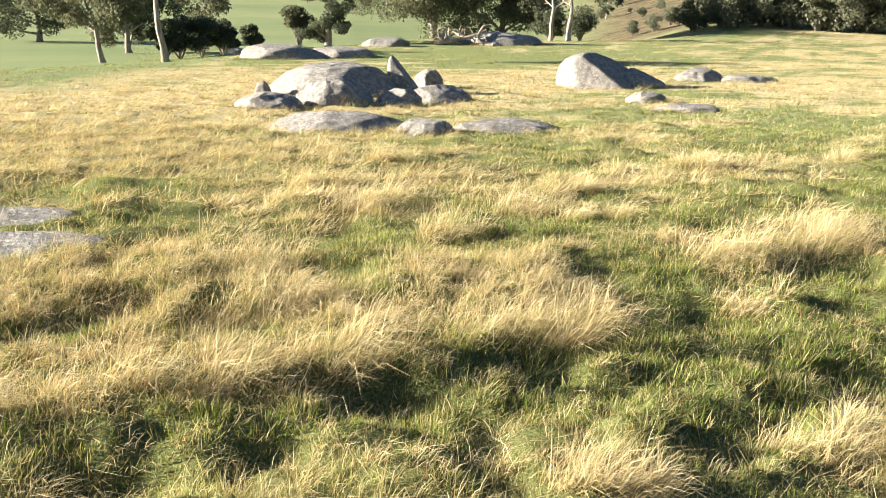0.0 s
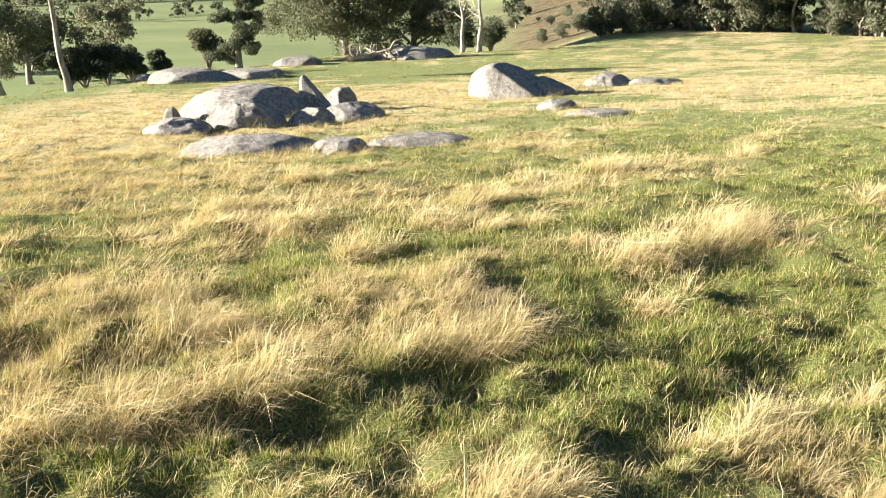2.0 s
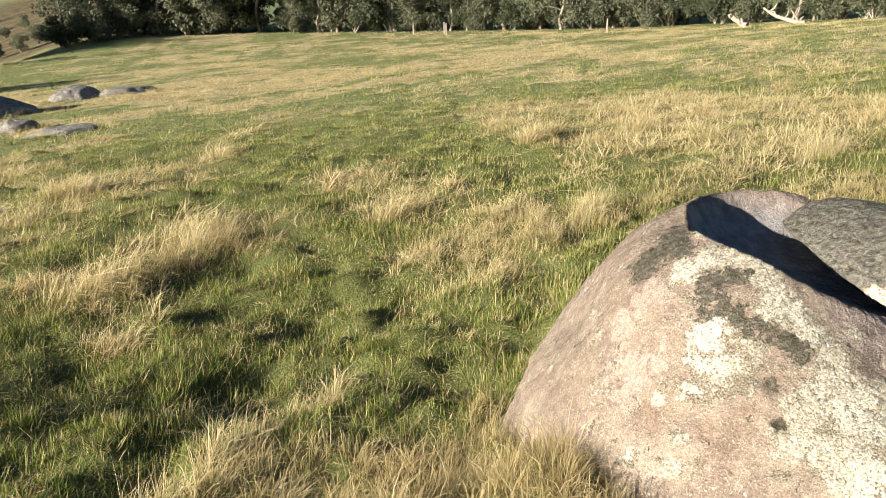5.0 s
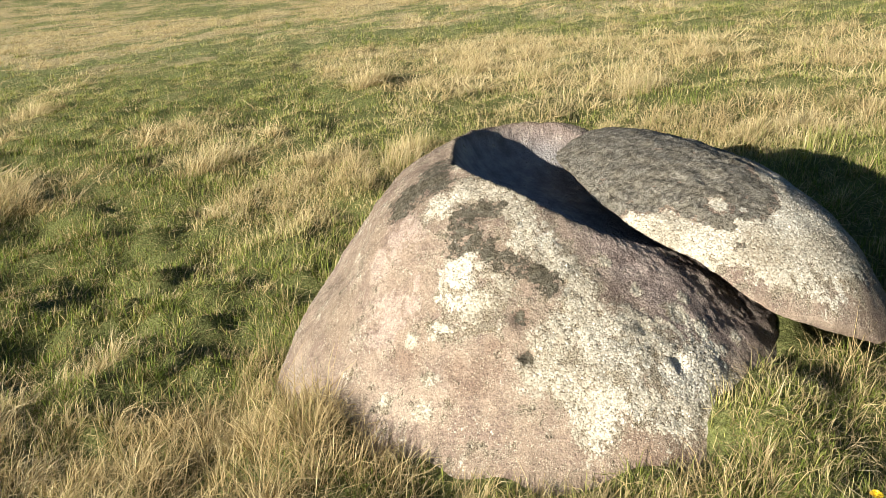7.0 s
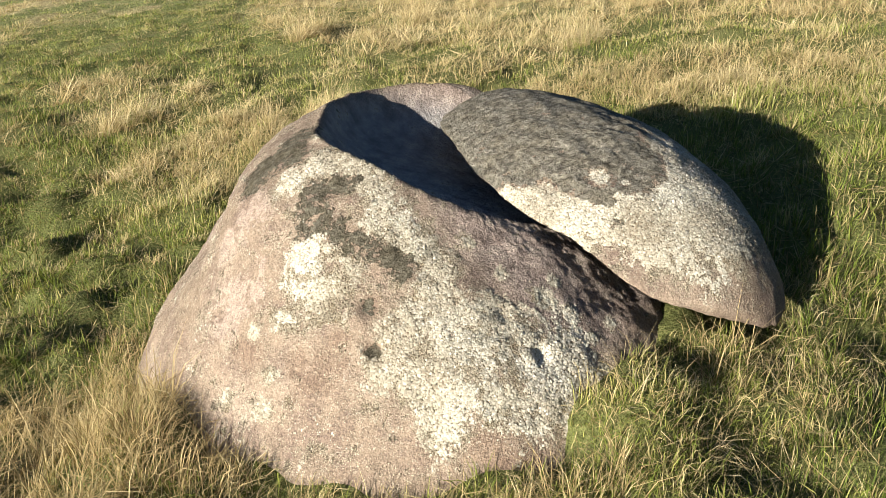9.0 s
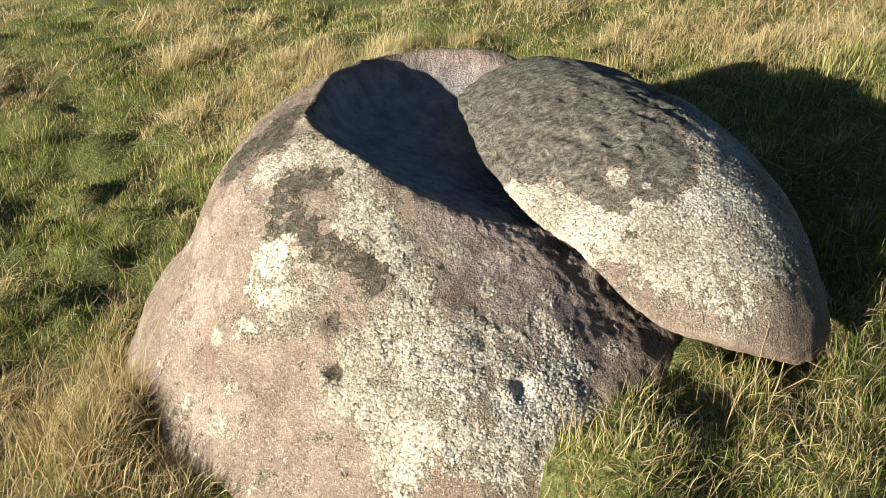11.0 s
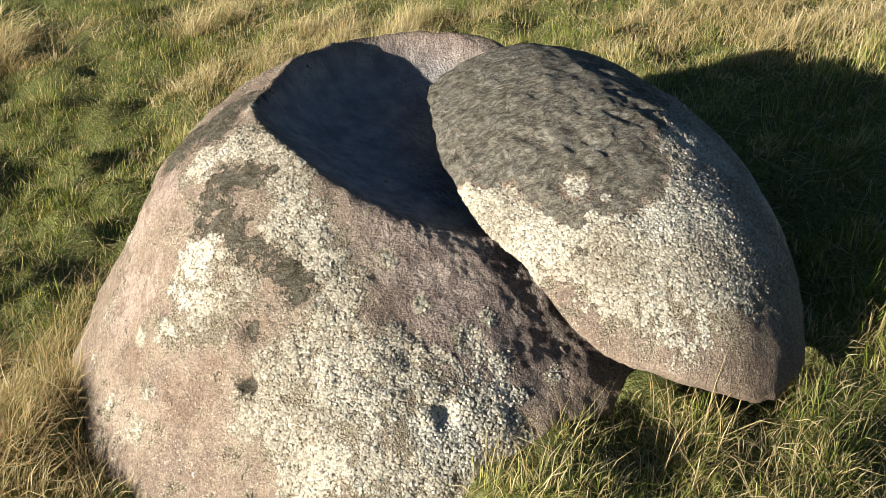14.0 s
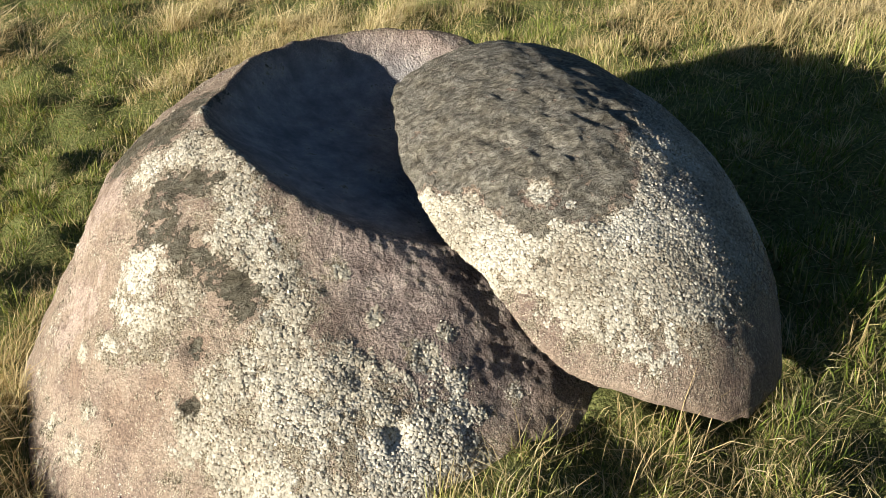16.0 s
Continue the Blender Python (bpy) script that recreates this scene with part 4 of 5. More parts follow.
def plant_trees():
    # single trees along the crest and on the slope below it
    stand(gum_tree("slender bare-trunked gum leaning over the crest", 1, 8.5, 2.2, 0.66, (-0.09, 0), 0.19, 2500, 0.2), -14.2, 44.8)
    stand(gum_tree("leaning gum with an open crown on the slope", 2, 5.0, 2.6, 0.30, (-0.16, 0), 0.19, 15000, 0.15, limbs=10), -19.8, 51.0)
    stand(gum_tree("broad dark gum below the crest", 3, 5.2, 3.0, 0.12, (-0.06, 0), 0.28, 12000, 0.20, leaf=LEAF_DARK, limbs=10), -25.0, 70.0)
    stand(gum_tree("broad dark gum below the crest", 4, 6.0, 4.4, 0.12, (0.0, 0), 0.35, 12000, 0.26, leaf=LEAF_DARK, limbs=10), -43.0, 94.0)
    stand(gum_tree("gum with an open forked crown beyond the bushes", 5, 6.2, 3.2, 0.30, (0.02, 0), 0.26, 7000, 0.22, limbs=8), -21.5, 80.0)
    for i, (x, y, t, w) in enumerate([(-16.9, 53.4, 2.6, 2.2), (-16.3, 54.6, 2.9, 2.6), (-15.3, 55.9, 2.8, 2.8), (-14.2, 57.0, 2.3, 2.2), (-14.4, 58.4, 2.0, 1.7), (-13.0, 59.6, 2.0, 1.7)]):
        stand(bush("dark rounded wattle bush behind the crest", 60 + i, t, w), x, y)
    stand(gum_tree("gum with a broken dead top and dark low crown", 6, 5.4, 1.6, 0.05, (0.04, 0), 0.26, 17000, 0.13, leaf=LEAF_DARK, limbs=12, bark=DEADWOOD, high=0.92), -7.8, 60.0)
    stand(bush("greyish sapling beside a gum", 71, 3.2, 2.2, 3600, 0.16, leaf=LEAF), -10.0, 61.5)
    stand(gum_tree("large spreading gum with low drooping foliage", 7, 9.0, 6.4, 0.16, (0.05, 0), 0.42, 40000, 0.21, limbs=17), -0.9, 80.0)
    stand(gum_tree("large spreading gum with low drooping foliage", 8, 8.2, 5.4, 0.16, (0.05, 0), 0.36, 32000, 0.21, limbs=15), 5.4, 81.0)
    stand(gum_tree("dead standing tree with a pale bare trunk", 9, 6.0, 2.0, 0.34, (-0.03, 0), 0.17, dead=True, limbs=9), 8.0, 65.0)
    stand(gum_tree("dead standing tree with a pale bare trunk", 10, 6.4, 2.2, 0.30, (0.02, 0), 0.20, dead=True, limbs=10), 9.3, 65.3)
    stand(bush("dark bush behind two dead trees", 72, 2.6, 3.0), 10.6, 68.0)
    stand(bush("dark bush behind two dead trees", 73, 2.4, 2.8), 8.4, 68.6)
    # the wood along the top of the field: a few trees built once, then repeated
    models = [gum_tree("tall gum in the row of trees beyond the field", 20 + i, 10.0, 3.4, 0.04, (0.02 * (i - 2), 0), 0.13, 7500, 0.20, limbs=11, leaf=LEAF_MID, simple=True) for i in range(4)]
    models.append(gum_tree("dense dark gum at the edge of the wood", 30, 10.0, 3.0, 0.05, (0, 0), 0.14, 7500, 0.20, leaf=LEAF_DARK, limbs=10, simple=True))
    under = [bush("low scrub along the foot of the wood", 80 + i, 3.2, 3.6, 1300, 0.30, LEAF_MID, True) for i in range(2)]
    line = [(23.5, 82.5), (36.5, 77.5), (49.5, 68.5), (57.0, 60.5), (65.0, 47.5), (66.0, 36.0), (64.0, 22.0), (62.0, 8.0)]
    rng = random.Random(4)
    for m in models + under:
        tagged(m, group="trees of the wood beyond the field")
    used, used_under = set(), set()
    spots = []
    for (x0, y0), (x1, y1) in zip(line, line[1:]):
        length = math.hypot(x1 - x0, y1 - y0)
        for row, (step, back) in enumerate(((2.7, 0.6), (3.0, 3.6))):
            k = 0.0
            while k < length:
                f = k / length
                nx, ny = (y1 - y0) / length, -(x1 - x0) / length
                sgn = 1 if nx * x0 + ny * y0 > 0 else -1
                spots.append((x0 + (x1 - x0) * f + sgn * nx * back + rng.uniform(-0.7, 0.7), y0 + (y1 - y0) * f + sgn * ny * back + rng.uniform(-0.8, 0.8), row))
                k += step * rng.uniform(0.75, 1.3)
    for i, (x, y, row) in enumerate(spots):
        m = 4 if i == 0 or rng.random() < 0.2 else rng.randrange(4)
        s = rng.uniform(0.75, 1.2)
        mat = pose(x, y, float(height(np.array(x), np.array(y))), 0, 0, rng.uniform(0, 360)) @ Matrix.Scale(s, 4)
        if m in used:
            ob = copy_thing(models[m], mat)
            ob.scale = (s, s, s)
        else:
            used.add(m)
            models[m].matrix_basis = mat
        if row < 2 and rng.random() < 0.8:
            u = rng.randrange(2)
            s = rng.uniform(0.5, 1.1)
            mat = pose(x + rng.uniform(-1, 1), y + rng.uniform(-1, 1), float(height(np.array(x), np.array(y))), 0, 0, rng.uniform(0, 360)) @ Matrix.Scale(s, 4)
            if u in used_under:
                ob = copy_thing(under[u], mat)
                ob.scale = (s, s, s)
            else:
                used_under.add(u)
                under[u].matrix_basis = mat
    for i in range(30):
        az, r = radians(rng.uniform(9.5, 19.0)), rng.uniform(88, 190)
        s = rng.uniform(0.25, 0.7)
        x, y = r * math.sin(az), r * math.cos(az)
        ob = copy_thing(under[i % 2], pose(x, y, float(height(np.array(x), np.array(y))), 0, 0, rng.uniform(0, 360)) @ Matrix.Scale(s, 4))
        ob.scale = (s, s, s)
    # trees scattered over the valley, and hedge lines between its fields
    far = [gum_tree("distant paddock tree in the valley", 40 + i, 9.0, 4.6, 0.06, (0.02, 0), 0.3, 360, 1.3, leaf=LEAF_DARK, limbs=4, simple=True) for i in range(2)]
    for m in far:
        tagged(m, group="paddock trees in the valley")
    used = set()
    places = [(-60, 325), (-68, 290), (-95, 190), (-140, 260), (30, 250), (42, 230), (55, 210), (33, 180), (-20, 420), (-52, 345), (-110, 300), (12, 420), (-160, 330), (25, 300)]
    for n_bush, (x0, y0), (x1, y1), wob in ((110, (-190, 395), (-70, 510), 2.0), (12, (-105, 255), (-52, 345), 5.0), (60, (-200, 600), (30, 690), 8.0), (40, (-70, 510), (60, 560), 5.0)):
        for i in range(n_bush):
            f = i / (n_bush - 1)
            places.append((x0 + (x1 - x0) * f + rng.uniform(-wob, wob), y0 + (y1 - y0) * f + rng.uniform(-wob, wob)))
    for i, (x, y) in enumerate(places):
        m = i % 2
        s = rng.uniform(0.3, 0.55) if i > 13 else rng.uniform(0.4, 0.65)
        mat = pose(x, y, float(height(np.array(float(x)), np.array(float(y)))), 0, 0, rng.uniform(0, 360)) @ Matrix.Scale(s, 4)
        if m in used:
            ob = copy_thing(far[m], mat)
            ob.scale = (s, s, s)
        else:
            used.add(m)
            far[m].matrix_basis = mat


plant_trees()


# ---------------------------------------------------------------- grass
WIND = (0.93, 0.30)


def clear_of_rocks(x, y, slack=0.0):
    """False where a boulder or the slab stands."""
    d = np.stack([x - CENTRE[0], y - CENTRE[1], ground_z(x, y) - CENTRE[2]], -1)
    r = np.linalg.norm(d, axis=1)
    ok = r > outer_radius(d / r[:, None]) + slack
    cx, cy = x - 4.12, y - 1.50
    u, v = 0.17 * cx + 0.985 * cy, 0.985 * cx - 0.17 * cy
    return ok & ((u / 0.70) ** 2 + (v / 0.36) ** 2 > 1.0)


def scatter(rng, count, az0, az1, r0, r1, power=2.0):
    """Points in a ring sector about the path, evenly by area for power 2, thinner outwards below that."""
    u = rng.uniform(0, 1, count)
    r = (r0 ** power + u * (r1 ** power - r0 ** power)) ** (1 / power)
    a = np.radians(rng.uniform(az0, az1, count))
    return 0.9 + r * np.sin(a), -0.2 + r * np.cos(a)


def tufts(rng, cx, cy, per, radius, length, width, lean, windy, dead, tint, mat, name, short=False, wild=0.55):
    """Clumps of blades that part outwards from each clump's heart and bend over downwind; one mesh for all."""
    n = len(cx)
    k = np.repeat(np.arange(n), per)
    m = len(k)
    a = rng.uniform(0, 2 * np.pi, m)
    q = np.sqrt(rng.uniform(0, 1, m))
    ox, oy = np.cos(a) * q, np.sin(a) * q
    x, y = cx[k] + ox * radius[k], cy[k] + oy * radius[k]
    keep = clear_of_rocks(x, y, 0.005)
    k, a, ox, oy, x, y = k[keep], a[keep], ox[keep], oy[keep], x[keep], y[keep]
    m = len(k)
    hx = ox * (1 - windy) + WIND[0] * windy + rng.normal(size=m) * wild
    hy = oy * (1 - windy) + WIND[1] * windy + rng.normal(size=m) * wild
    hn = np.maximum(np.hypot(hx, hy), 1e-3)
    hd = np.stack([hx / hn, hy / hn, 0 * hx], -1)
    flat = np.clip(lean[k] * (0.55 + 0.6 * np.minimum(hn, 1.2)) + 0.28 * rng.normal(size=m), 0.03, 1.5)
    size = length[k] * rng.uniform(0.45, 1.3, m)
    base = np.stack([x, y, ground_z(x, y) - 0.008], -1)
    up = np.array([0, 0, 1.0])
    side = np.stack([-hd[:, 1], hd[:, 0], 0 * a], -1) + rng.normal(size=(m, 3)) * 0.5
    side /= np.linalg.norm(side, axis=1)[:, None]
    lo, hi = flat * 0.6, np.minimum(flat * 1.4, 1.75)
    mid = base + (size * 0.5)[:, None] * (hd * np.sin(lo)[:, None] + up * np.cos(lo)[:, None])
    tip = mid + (size * 0.5)[:, None] * (hd * np.sin(hi)[:, None] + up * np.cos(hi)[:, None])
    w = (width * rng.uniform(0.6, 1.4, m) * 0.5)[:, None]
    if short:
        v = np.stack([base - side * w, base + side * w, tip], 1)
        i = np.arange(m) * 3
        faces = [np.stack([i, i + 1, i + 2], -1)]
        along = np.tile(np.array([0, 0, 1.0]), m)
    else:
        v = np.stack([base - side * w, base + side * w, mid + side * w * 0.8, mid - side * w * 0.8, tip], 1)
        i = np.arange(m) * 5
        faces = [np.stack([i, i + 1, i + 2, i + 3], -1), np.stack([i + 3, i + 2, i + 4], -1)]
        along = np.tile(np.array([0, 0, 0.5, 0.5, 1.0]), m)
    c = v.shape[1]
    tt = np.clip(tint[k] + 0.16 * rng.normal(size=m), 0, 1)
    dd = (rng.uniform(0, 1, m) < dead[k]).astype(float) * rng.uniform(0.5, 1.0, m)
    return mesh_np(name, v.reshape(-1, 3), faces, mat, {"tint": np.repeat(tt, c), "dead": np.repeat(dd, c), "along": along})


def grow_grass():
    rng = np.random.default_rng(8)
    # green turf in small clumps, thick near the path and coarser further off
    for count, per, a0, a1, r0, r1, rad, l, w, pw in ((5200, 22, -56, 102, 0.9, 3.6, 0.048, 0.074, 0.0028, 1.6), (15500, 17, -56, 102, 3.6, 7.5, 0.07, 0.074, 0.0062, 1.6), (5000, 12, 96, 304, 0.9, 6.0, 0.08, 0.07, 0.007, 2.0), (700, 14, -180, 180, 0.03, 0.9, 0.06, 0.06, 0.005, 2.0), (19500, 16, -40, 92, 7.5, 19.0, 0.13, 0.078, 0.0085, 1.35),
                                                      (13000, 10, -33, 88, 19.0, 50.0, 0.17, 0.10, 0.020, 1.3), (5500, 10, -20, 82, 50.0, 88.0, 0.4, 0.11, 0.04, 1.5)):
        x, y = scatter(rng, count, a0, a1, r0, r1, pw)
        s = straw_mask(x, y)
        rank = smooth(0.15, 0.6, fbm(x * 1.1, y * 1.1, 0 * x, 2, 77))
        n = len(x)
        tint = np.clip(0.42 + 0.45 * fbm(x * 0.9, y * 0.9, 0 * x, 3, 55) + 0.20 * rng.normal(size=n), 0, 1)
        dead = np.clip(0.35 + 0.48 * smooth(0.35, 0.8, s) + 0.1 * rng.normal(size=n), 0, 1)
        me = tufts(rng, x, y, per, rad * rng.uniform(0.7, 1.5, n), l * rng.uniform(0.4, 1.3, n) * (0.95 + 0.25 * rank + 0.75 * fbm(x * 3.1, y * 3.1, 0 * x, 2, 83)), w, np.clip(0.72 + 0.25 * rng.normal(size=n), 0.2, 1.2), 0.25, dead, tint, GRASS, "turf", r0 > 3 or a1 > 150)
        tagged(new("turf", me), "short tufted green pasture grass with dead blades in it", "grass", kind="stuff")
    # dry grass: thin, lying over with the wind, thick in swathes
    for count, per, a0, a1, r0, r1, rad, l, w, pw in ((2100, 26, -56, 102, 0.9, 3.6, 0.05, 0.155, 0.0026, 1.6), (5600, 26, -56, 102, 3.6, 7.5, 0.05, 0.155, 0.0030, 1.6), (10500, 18, -40, 92, 7.5, 19.0, 0.075, 0.19, 0.0065, 1.35),
                                                      (7500, 15, -33, 88, 19.0, 50.0, 0.20, 0.15, 0.012, 1.3), (6500, 9, -28, 82, 50.0, 88.0, 0.4, 0.18, 0.035, 1.5)):
        x, y = scatter(rng, count, a0, a1, r0, r1, pw)
        s = straw_mask(x, y)
        keep = rng.uniform(0, 1, len(x)) < 0.07 + 0.93 * smooth(0.50, 0.82, s)
        keep &= np.hypot(x, y) < crest(np.degrees(np.arctan2(x, y))) + 6 + 60 * smooth(8, 16, np.degrees(np.arctan2(x, y)))
        x, y, s = x[keep], y[keep], s[keep]
        n = len(x)
        length = l * rng.uniform(0.55, 1.3, n) * (0.55 + 0.75 * smooth(0.4, 0.9, s))
        tint = np.clip(0.5 + 0.30 * fbm(x * 1.2, y * 1.2, 0 * x, 2, 91) + 0.12 * rng.normal(size=n), 0, 1)
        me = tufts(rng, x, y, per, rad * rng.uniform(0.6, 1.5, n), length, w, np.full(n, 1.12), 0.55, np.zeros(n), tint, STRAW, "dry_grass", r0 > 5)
        tagged(new("dry_grass", me), "thin straw-coloured dry grass combed over by wind", "grass", kind="stuff")
    # taller bent clumps further out, gathered into drifts
    x, y = scatter(rng, 21000, -33, 88, 9.0, 75.0, 1.4)
    s = straw_mask(x, y) + 0.5 * fbm(x * 0.35, y * 0.8, 0 * x, 3, 61)
    keep = (s > 0.55 + 0.30 * rng.uniform(0, 1, len(x))) & (np.hypot(x, y) < crest(np.degrees(np.arctan2(x, y))) + 60 * smooth(8, 16, np.degrees(np.arctan2(x, y))))
    x, y = x[keep], y[keep]
    n, r = len(x), np.hypot(x, y)
    me = tufts(rng, x, y, 22, (0.09 + 0.0035 * r) * rng.uniform(0.6, 1.6, n), 0.23 * rng.uniform(0.6, 1.4, n), 0.013, np.full(n, 1.2), 0.6, np.zeros(n), np.clip(0.5 + 0.2 * rng.normal(size=n), 0, 1), STRAW, "drifts", True)
    tagged(new("dry_grass", me), "drifts of tall straw-coloured grass clumps across the pasture", "grass", kind="stuff")
    # a skirt of longer dry stems and grass against the foot of the boulder and the slab
    a = rng.uniform(0, 2 * np.pi, 420)
    flank = np.stack([np.cos(a), np.sin(a), np.full(420, 0.10)], -1)
    flank /= np.linalg.norm(flank, axis=1)[:, None]
    r = outer_radius(flank) + rng.uniform(0.03, 0.18, 420) + 0.13 * np.clip(-np.cos(a), 0, 1)
    x, y = CENTRE[0] + r * np.cos(a), CENTRE[1] + r * np.sin(a)
    dry = smooth(3.3, 2.9, x)
    for mat, l, some, tone in ((STRAW, 0.16, rng.uniform(0, 1, 420) < 0.25 + 0.65 * dry, 0.28), (GRASS, 0.075, np.ones(420, dtype=bool), 0.5)):
        n = int(some.sum())
        me = tufts(rng, x[some], y[some], 13, np.full(n, 0.06), l * rng.uniform(0.6, 1.3, n), 0.0020, np.full(n, 0.9), 0.35, np.full(n, 0.25), np.full(n, tone), mat, "skirt")
        tagged(new("grass_skirt", me), "thin dry stems and grass against the foot of the boulder", "grass", kind="stuff")
    # grass left ungrazed against the feet of the boulders about the field
    for mat, long_, tone, chance in ((STRAW, 0.27, 0.55, 0.6), (GRASS, 0.16, 0.5, 0.8)):
        px, py = [], []
        for bx, by, wide, deep in ROCK_FEET:
            n = int(26 * (wide + deep) / 2 * chance)
            a = rng.uniform(0, 2 * np.pi, n)
            out = rng.uniform(0.46, 0.62, n)
            px.append(bx + np.cos(a) * wide * out)
            py.append(by + np.sin(a) * deep * out)
        x, y = np.concatenate(px), np.concatenate(py)
        n, r = len(x), np.hypot(x, y)
        tall = long_ * rng.uniform(0.4, 1.4, n) * np.where(r < 10, 0.5, 1.0)
        me = tufts(rng, x, y, 15, np.full(n, 0.11), tall, 0.011, np.full(n, 0.95), 0.45, np.full(n, 0.3), np.clip(tone + 0.2 * rng.normal(size=n), 0, 1), mat, "foot_grass", True)
        tagged(new("grass_skirt", me), "longer ungrazed grass against the feet of field boulders", "grass", kind="stuff")
    # dead stems lying flat among the green
    for r0, r1, l, w, count in ((0.9, 4.5, 0.12, 0.0023, 8000), (4.5, 9.0, 0.12, 0.0032, 11000), (9.0, 24.0, 0.16, 0.0070, 8500)):
        x, y = scatter(rng, count, -56, 102, r0, r1, 1.6)
        n = len(x)
        me = tufts(rng, x, y, 6, np.full(n, 1.3 * l), l * rng.uniform(0.6, 1.5, n), w, np.full(n, 1.3), 0.2, np.zeros(n), rng.uniform(0.0, 0.9, n), STRAW, "litter", True, 1.5)
        tagged(new("grass_litter", me), "dead straw stems lying flat among green turf", "grass", kind="stuff")


NEAR_TUSSOCKS = [(-1.14, 3.62, 1.2), (-0.40, 4.04, 1.3), (0.71, 2.77, 0.8), (1.63, 3.2, 0.8), (2.05, 3.55, 0.75), (1.95, 2.95, 0.65), (-1.75, 3.3, 0.8), (-1.5, 2.75, 0.7), (2.55, 1.66, 0.36),
                 (2.60, 1.45, 0.38), (2.66, 1.28, 0.36), (2.75, 1.12, 0.36), (2.88, 0.98, 0.34), (2.57, 3.72, 0.7), (2.50, 2.45, 0.55)]
TUSSOCKS = [(0.46, 4.51, 1.5), (0.80, 4.75, 1.3), (-1.01, 5.03, 1.3), (2.44, 6.53, 1.3), (3.26, 6.87, 1.3), (0.93, 8.48, 1.2), (-0.67, 11.94, 1.2), (-1.42, 9.91, 1.2), (-0.75, 8.44, 1.1),
            (-1.33, 6.24, 1.1), (3.54, 11.51, 1.4), (1.49, 9.57, 1.2), (6.25, 12.84, 1.2), (0.16, 7.11, 1.1), (1.53, 7.91, 1.1), (2.22, 5.5, 0.9), (3.5, 7.6, 1.2), (5.04, 6.48, 1.1),
            (5.68, 4.73, 1.0), (8.7, 8.35, 1.4), (9.79, 7.55, 1.3), (8.44, 4.33, 1.2)]


def grow_tussocks():
    rng = np.random.default_rng(5)
    for tx, ty, size in TUSSOCKS + NEAR_TUSSOCKS:
        thing = new("grass_tussock")
        for name, mat, count, long_, dead in (("straw_clump", STRAW, 14, 0.30, 0.0), ("green_clump", GRASS, 9, 0.15, 0.5)):
            r = 0.20 * size * np.sqrt(rng.uniform(0, 1, count))
            a = rng.uniform(0, 2 * np.pi, count)
            ox, oy = r * np.cos(a) * 1.6, r * np.sin(a) * 0.8
            cx, cy = tx + ox * 0.95 - oy * 0.30, ty + ox * 0.30 + oy * 0.95
            me = tufts(rng, cx, cy, int(30 * size), np.full(count, 0.08 * size), long_ * size * rng.uniform(0.7, 1.2, count), 0.0023 * (1 + 0.16 * max(ty - 3, 0)),
                       np.full(count, 1.05), 0.66, np.full(count, dead), np.clip(0.6 + 0.15 * rng.normal(size=count), 0, 1), mat, name)
            tagged(part(name, me, thing), kind="stuff")
        tagged(thing, "tall straw-coloured grass tussock bent over by wind", "grass tussock", "dry tussocks on the hillside")


RANK = [(3.46, 0.84, 1.0), (3.30, 0.86, 1.0), (3.74, 0.90, 0.9), (4.13, 0.62, 1.1), (4.28, 0.80, 1.1), (3.62, 0.68, 0.9), (3.90, 0.56, 1.0), (3.12, 0.92, 0.8), (3.95, 0.84, 0.7), (4.45, 1.00, 1.0), (3.3, 0.62, 0.8), (4.5, 0.55, 1.0)]


def grow_rank_grass():
    """Rank green grass with a few bleached stems, by the boulder and the tip of the slab."""
    rng = np.random.default_rng(15)
    for tx, ty, size in RANK:
        thing = new("grass_tussock")
        for name, mat, count, per, long_, lean, dead in (("green_clump", GRASS, 12, 24, 0.066, 1.05, 0.55), ("straw_clump", STRAW, 9, 11, 0.12, 1.2, 0.0)):
            r, a = 0.17 * np.sqrt(rng.uniform(0, 1, count)), rng.uniform(0, 2 * np.pi, count)
            me = tufts(rng, tx + r * np.cos(a), ty + r * np.sin(a), per, np.full(count, 0.06), long_ * size * rng.uniform(0.6, 1.4, count), 0.0026 if mat is GRASS else 0.0022,
                       np.full(count, lean), 0.3, np.full(count, dead), np.clip(0.55 + 0.15 * rng.normal(size=count), 0, 1), mat, name)
            tagged(part(name, me, thing), kind="stuff")
        tagged(thing, "rank green grass tuft with bleached stems beside granite", "grass tussock", "green tussocks round the boulder")


grow_grass()
grow_rank_grass()
grow_tussocks()


# ---------------------------------------------------------------- small things
def fallen_tree(label, x, y, turn, long_, thick, seed, limbs=5):
    """A bleached fallen tree: a tapering log with broken limbs sticking up from it."""
    rng = np.random.default_rng(seed)
    thing = new("fallen_tree")
    line = [np.array([long_ * (i / 6 - 0.5), 0.12 * math.sin(i * 1.7 + seed), thick * 0.8 + 0.22 * long_ * (i / 6) ** 2]) for i in range(7)]
    v, f = tube(line, [thick * (1 - 0.1 * i) for i in range(7)], 9)
    part("log", mesh_np("log", v, [f], DEADWOOD, None, True), thing)
    for k in range(limbs):
        s = line[1 + k % 5]
        d = np.array([rng.uniform(-0.6, 0.9), rng.uniform(-0.5, 0.5), rng.uniform(0.2, 1.0)]) * long_ * 0.3
        v, f = tube([s, s + d * 0.5 + rng.normal(size=3) * 0.06 * long_, s + d], [thick * 0.55, thick * 0.35, thick * 0.1], 6)
        part("branch", mesh_np("branch", v, [f], DEADWOOD, None, True), thing)
    tagged(thing, label, "fallen tree")
    return stand(thing, x, y, turn)


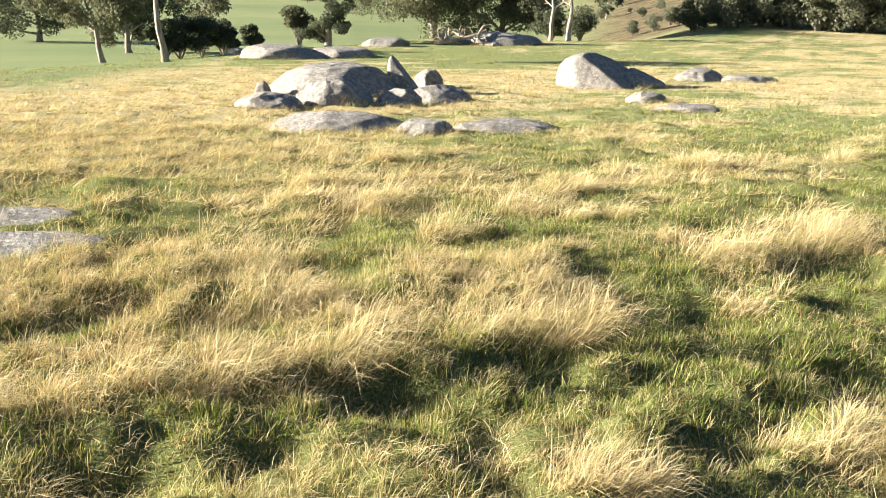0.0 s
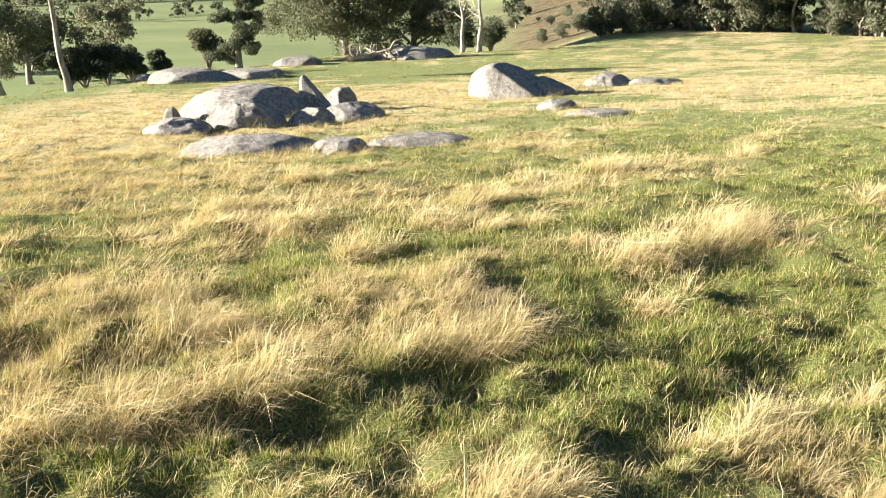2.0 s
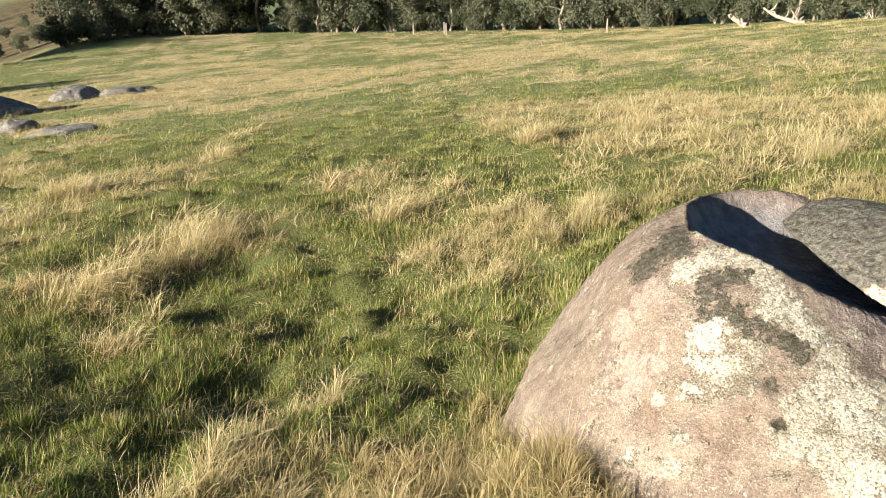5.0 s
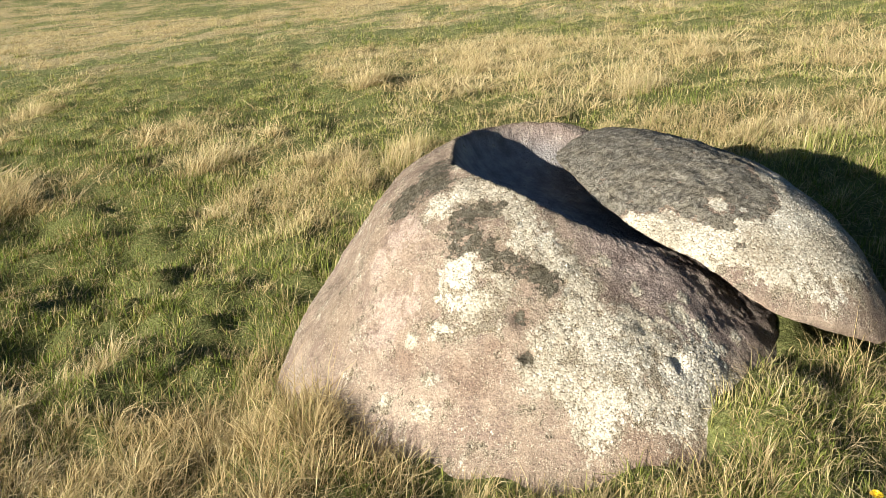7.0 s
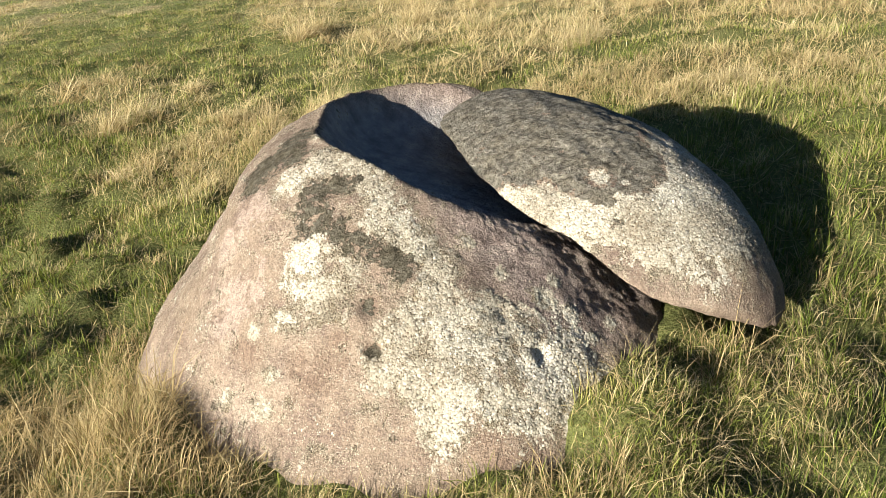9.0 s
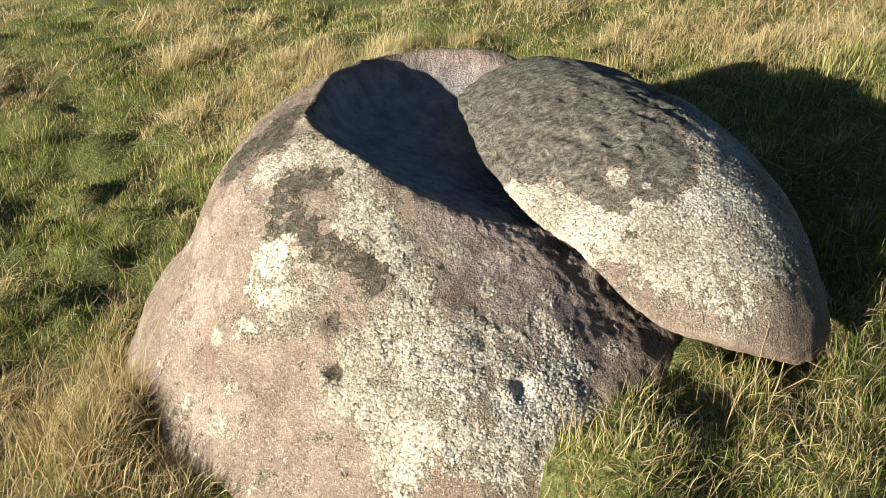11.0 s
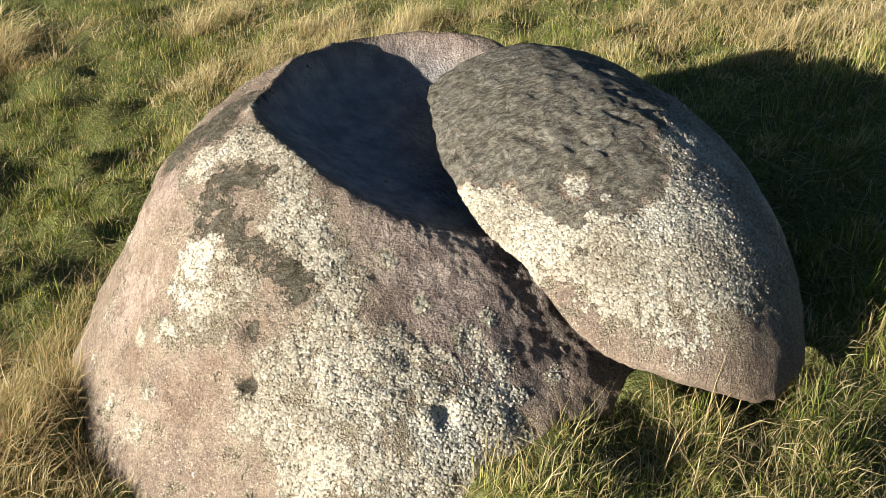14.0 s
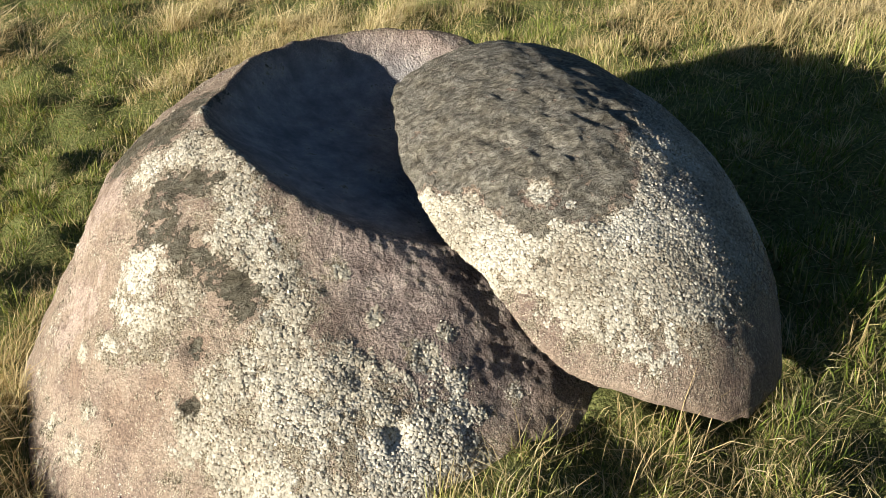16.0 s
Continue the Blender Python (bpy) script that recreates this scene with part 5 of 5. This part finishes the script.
fallen_tree("bleached fallen limbs heaped under a gum tree", 1.2, 58.6, 15, 3.6, 0.20, 3, 8)
fallen_tree("bleached fallen limbs heaped under a gum tree", 0.0, 58.9, 60, 2.0, 0.24, 4, 7)
fallen_tree("bleached fallen limbs heaped under a gum tree", 2.0, 58.4, 150, 3.0, 0.16, 5, 7)
fallen_tree("weathered fallen tree at the edge of the field", 54.0, 34.8, 60, 2.6, 0.22, 6, 6)
fallen_tree("weathered fallen tree at the edge of the field", 60.0, 35.0, 80, 4.0, 0.20, 7, 7)


def fence_post(x, y, tall=1.0):
    thing = new("fence_post")
    v, f = tube([(0, 0, -0.2), (0, 0, tall * 0.97), (0, 0, tall)], [0.075, 0.065, 0.045], 8)
    v = np.concatenate([v, [[0, 0, tall + 0.004]]])
    k = np.arange(8)
    lid = np.stack([16 + k, 16 + (k + 1) % 8, np.full(8, 24)], -1)
    part("post", mesh_np("post", v, [f, lid], DEADWOOD), thing)
    tagged(thing, "pale weathered fence post before the wood", "fence post", "posts along the edge of the field")
    return stand(thing, x, y)


for px, py in ((49.2, 60.7), (50.6, 43.4), (47.1, 62.4), (47.0, 57.7)):
    fence_post(px, py)


def dandelion(x, y):
    thing = new("dandelion")
    green = bpy.data.materials.new("flower_stem")
    green.use_nodes = True
    green.node_tree.nodes["Principled BSDF"].inputs["Base Color"].default_value = (0.12, 0.2, 0.04, 1)
    gold = bpy.data.materials.new("flower_petal")
    gold.use_nodes = True
    gold.node_tree.nodes["Principled BSDF"].inputs["Base Color"].default_value = (0.85, 0.6, 0.02, 1)
    v, f = tube([(0, 0, -0.01), (0.004, 0.002, 0.05), (0.008, 0, 0.09)], [0.0022, 0.002, 0.0018], 6)
    part("stem", mesh_np("stem", v, [f], green, None, True), thing)
    rng = np.random.default_rng(2)
    verts, faces = [], []
    for ring, (r, lift, count) in enumerate(((0.015, 0.004, 18), (0.011, 0.008, 14), (0.006, 0.010, 9))):
        for k in range(count):
            a = 2 * math.pi * (k + 0.5 * ring) / count + rng.uniform(-0.1, 0.1)
            c, s = math.cos(a), math.sin(a)
            o = len(verts)
            verts += [(0.008 + 0.002 * c, 0.002 * s, 0.09), (0.008 + r * c - 0.002 * s, r * s + 0.002 * c, 0.09 + lift), (0.008 + r * c + 0.002 * s, r * s - 0.002 * c, 0.09 + lift)]
            faces.append((o, o + 1, o + 2))
    part("flower_head", mesh_np("flower_head", np.array(verts), [np.array(faces)], gold), thing, "yellow petals")
    tagged(thing, "yellow dandelion flower in the turf by the boulder", "flower")
    thing.matrix_basis = pose(x, y, float(ground_z(np.array([x]), np.array([y]))[0]))


dandelion(2.985, 0.51)
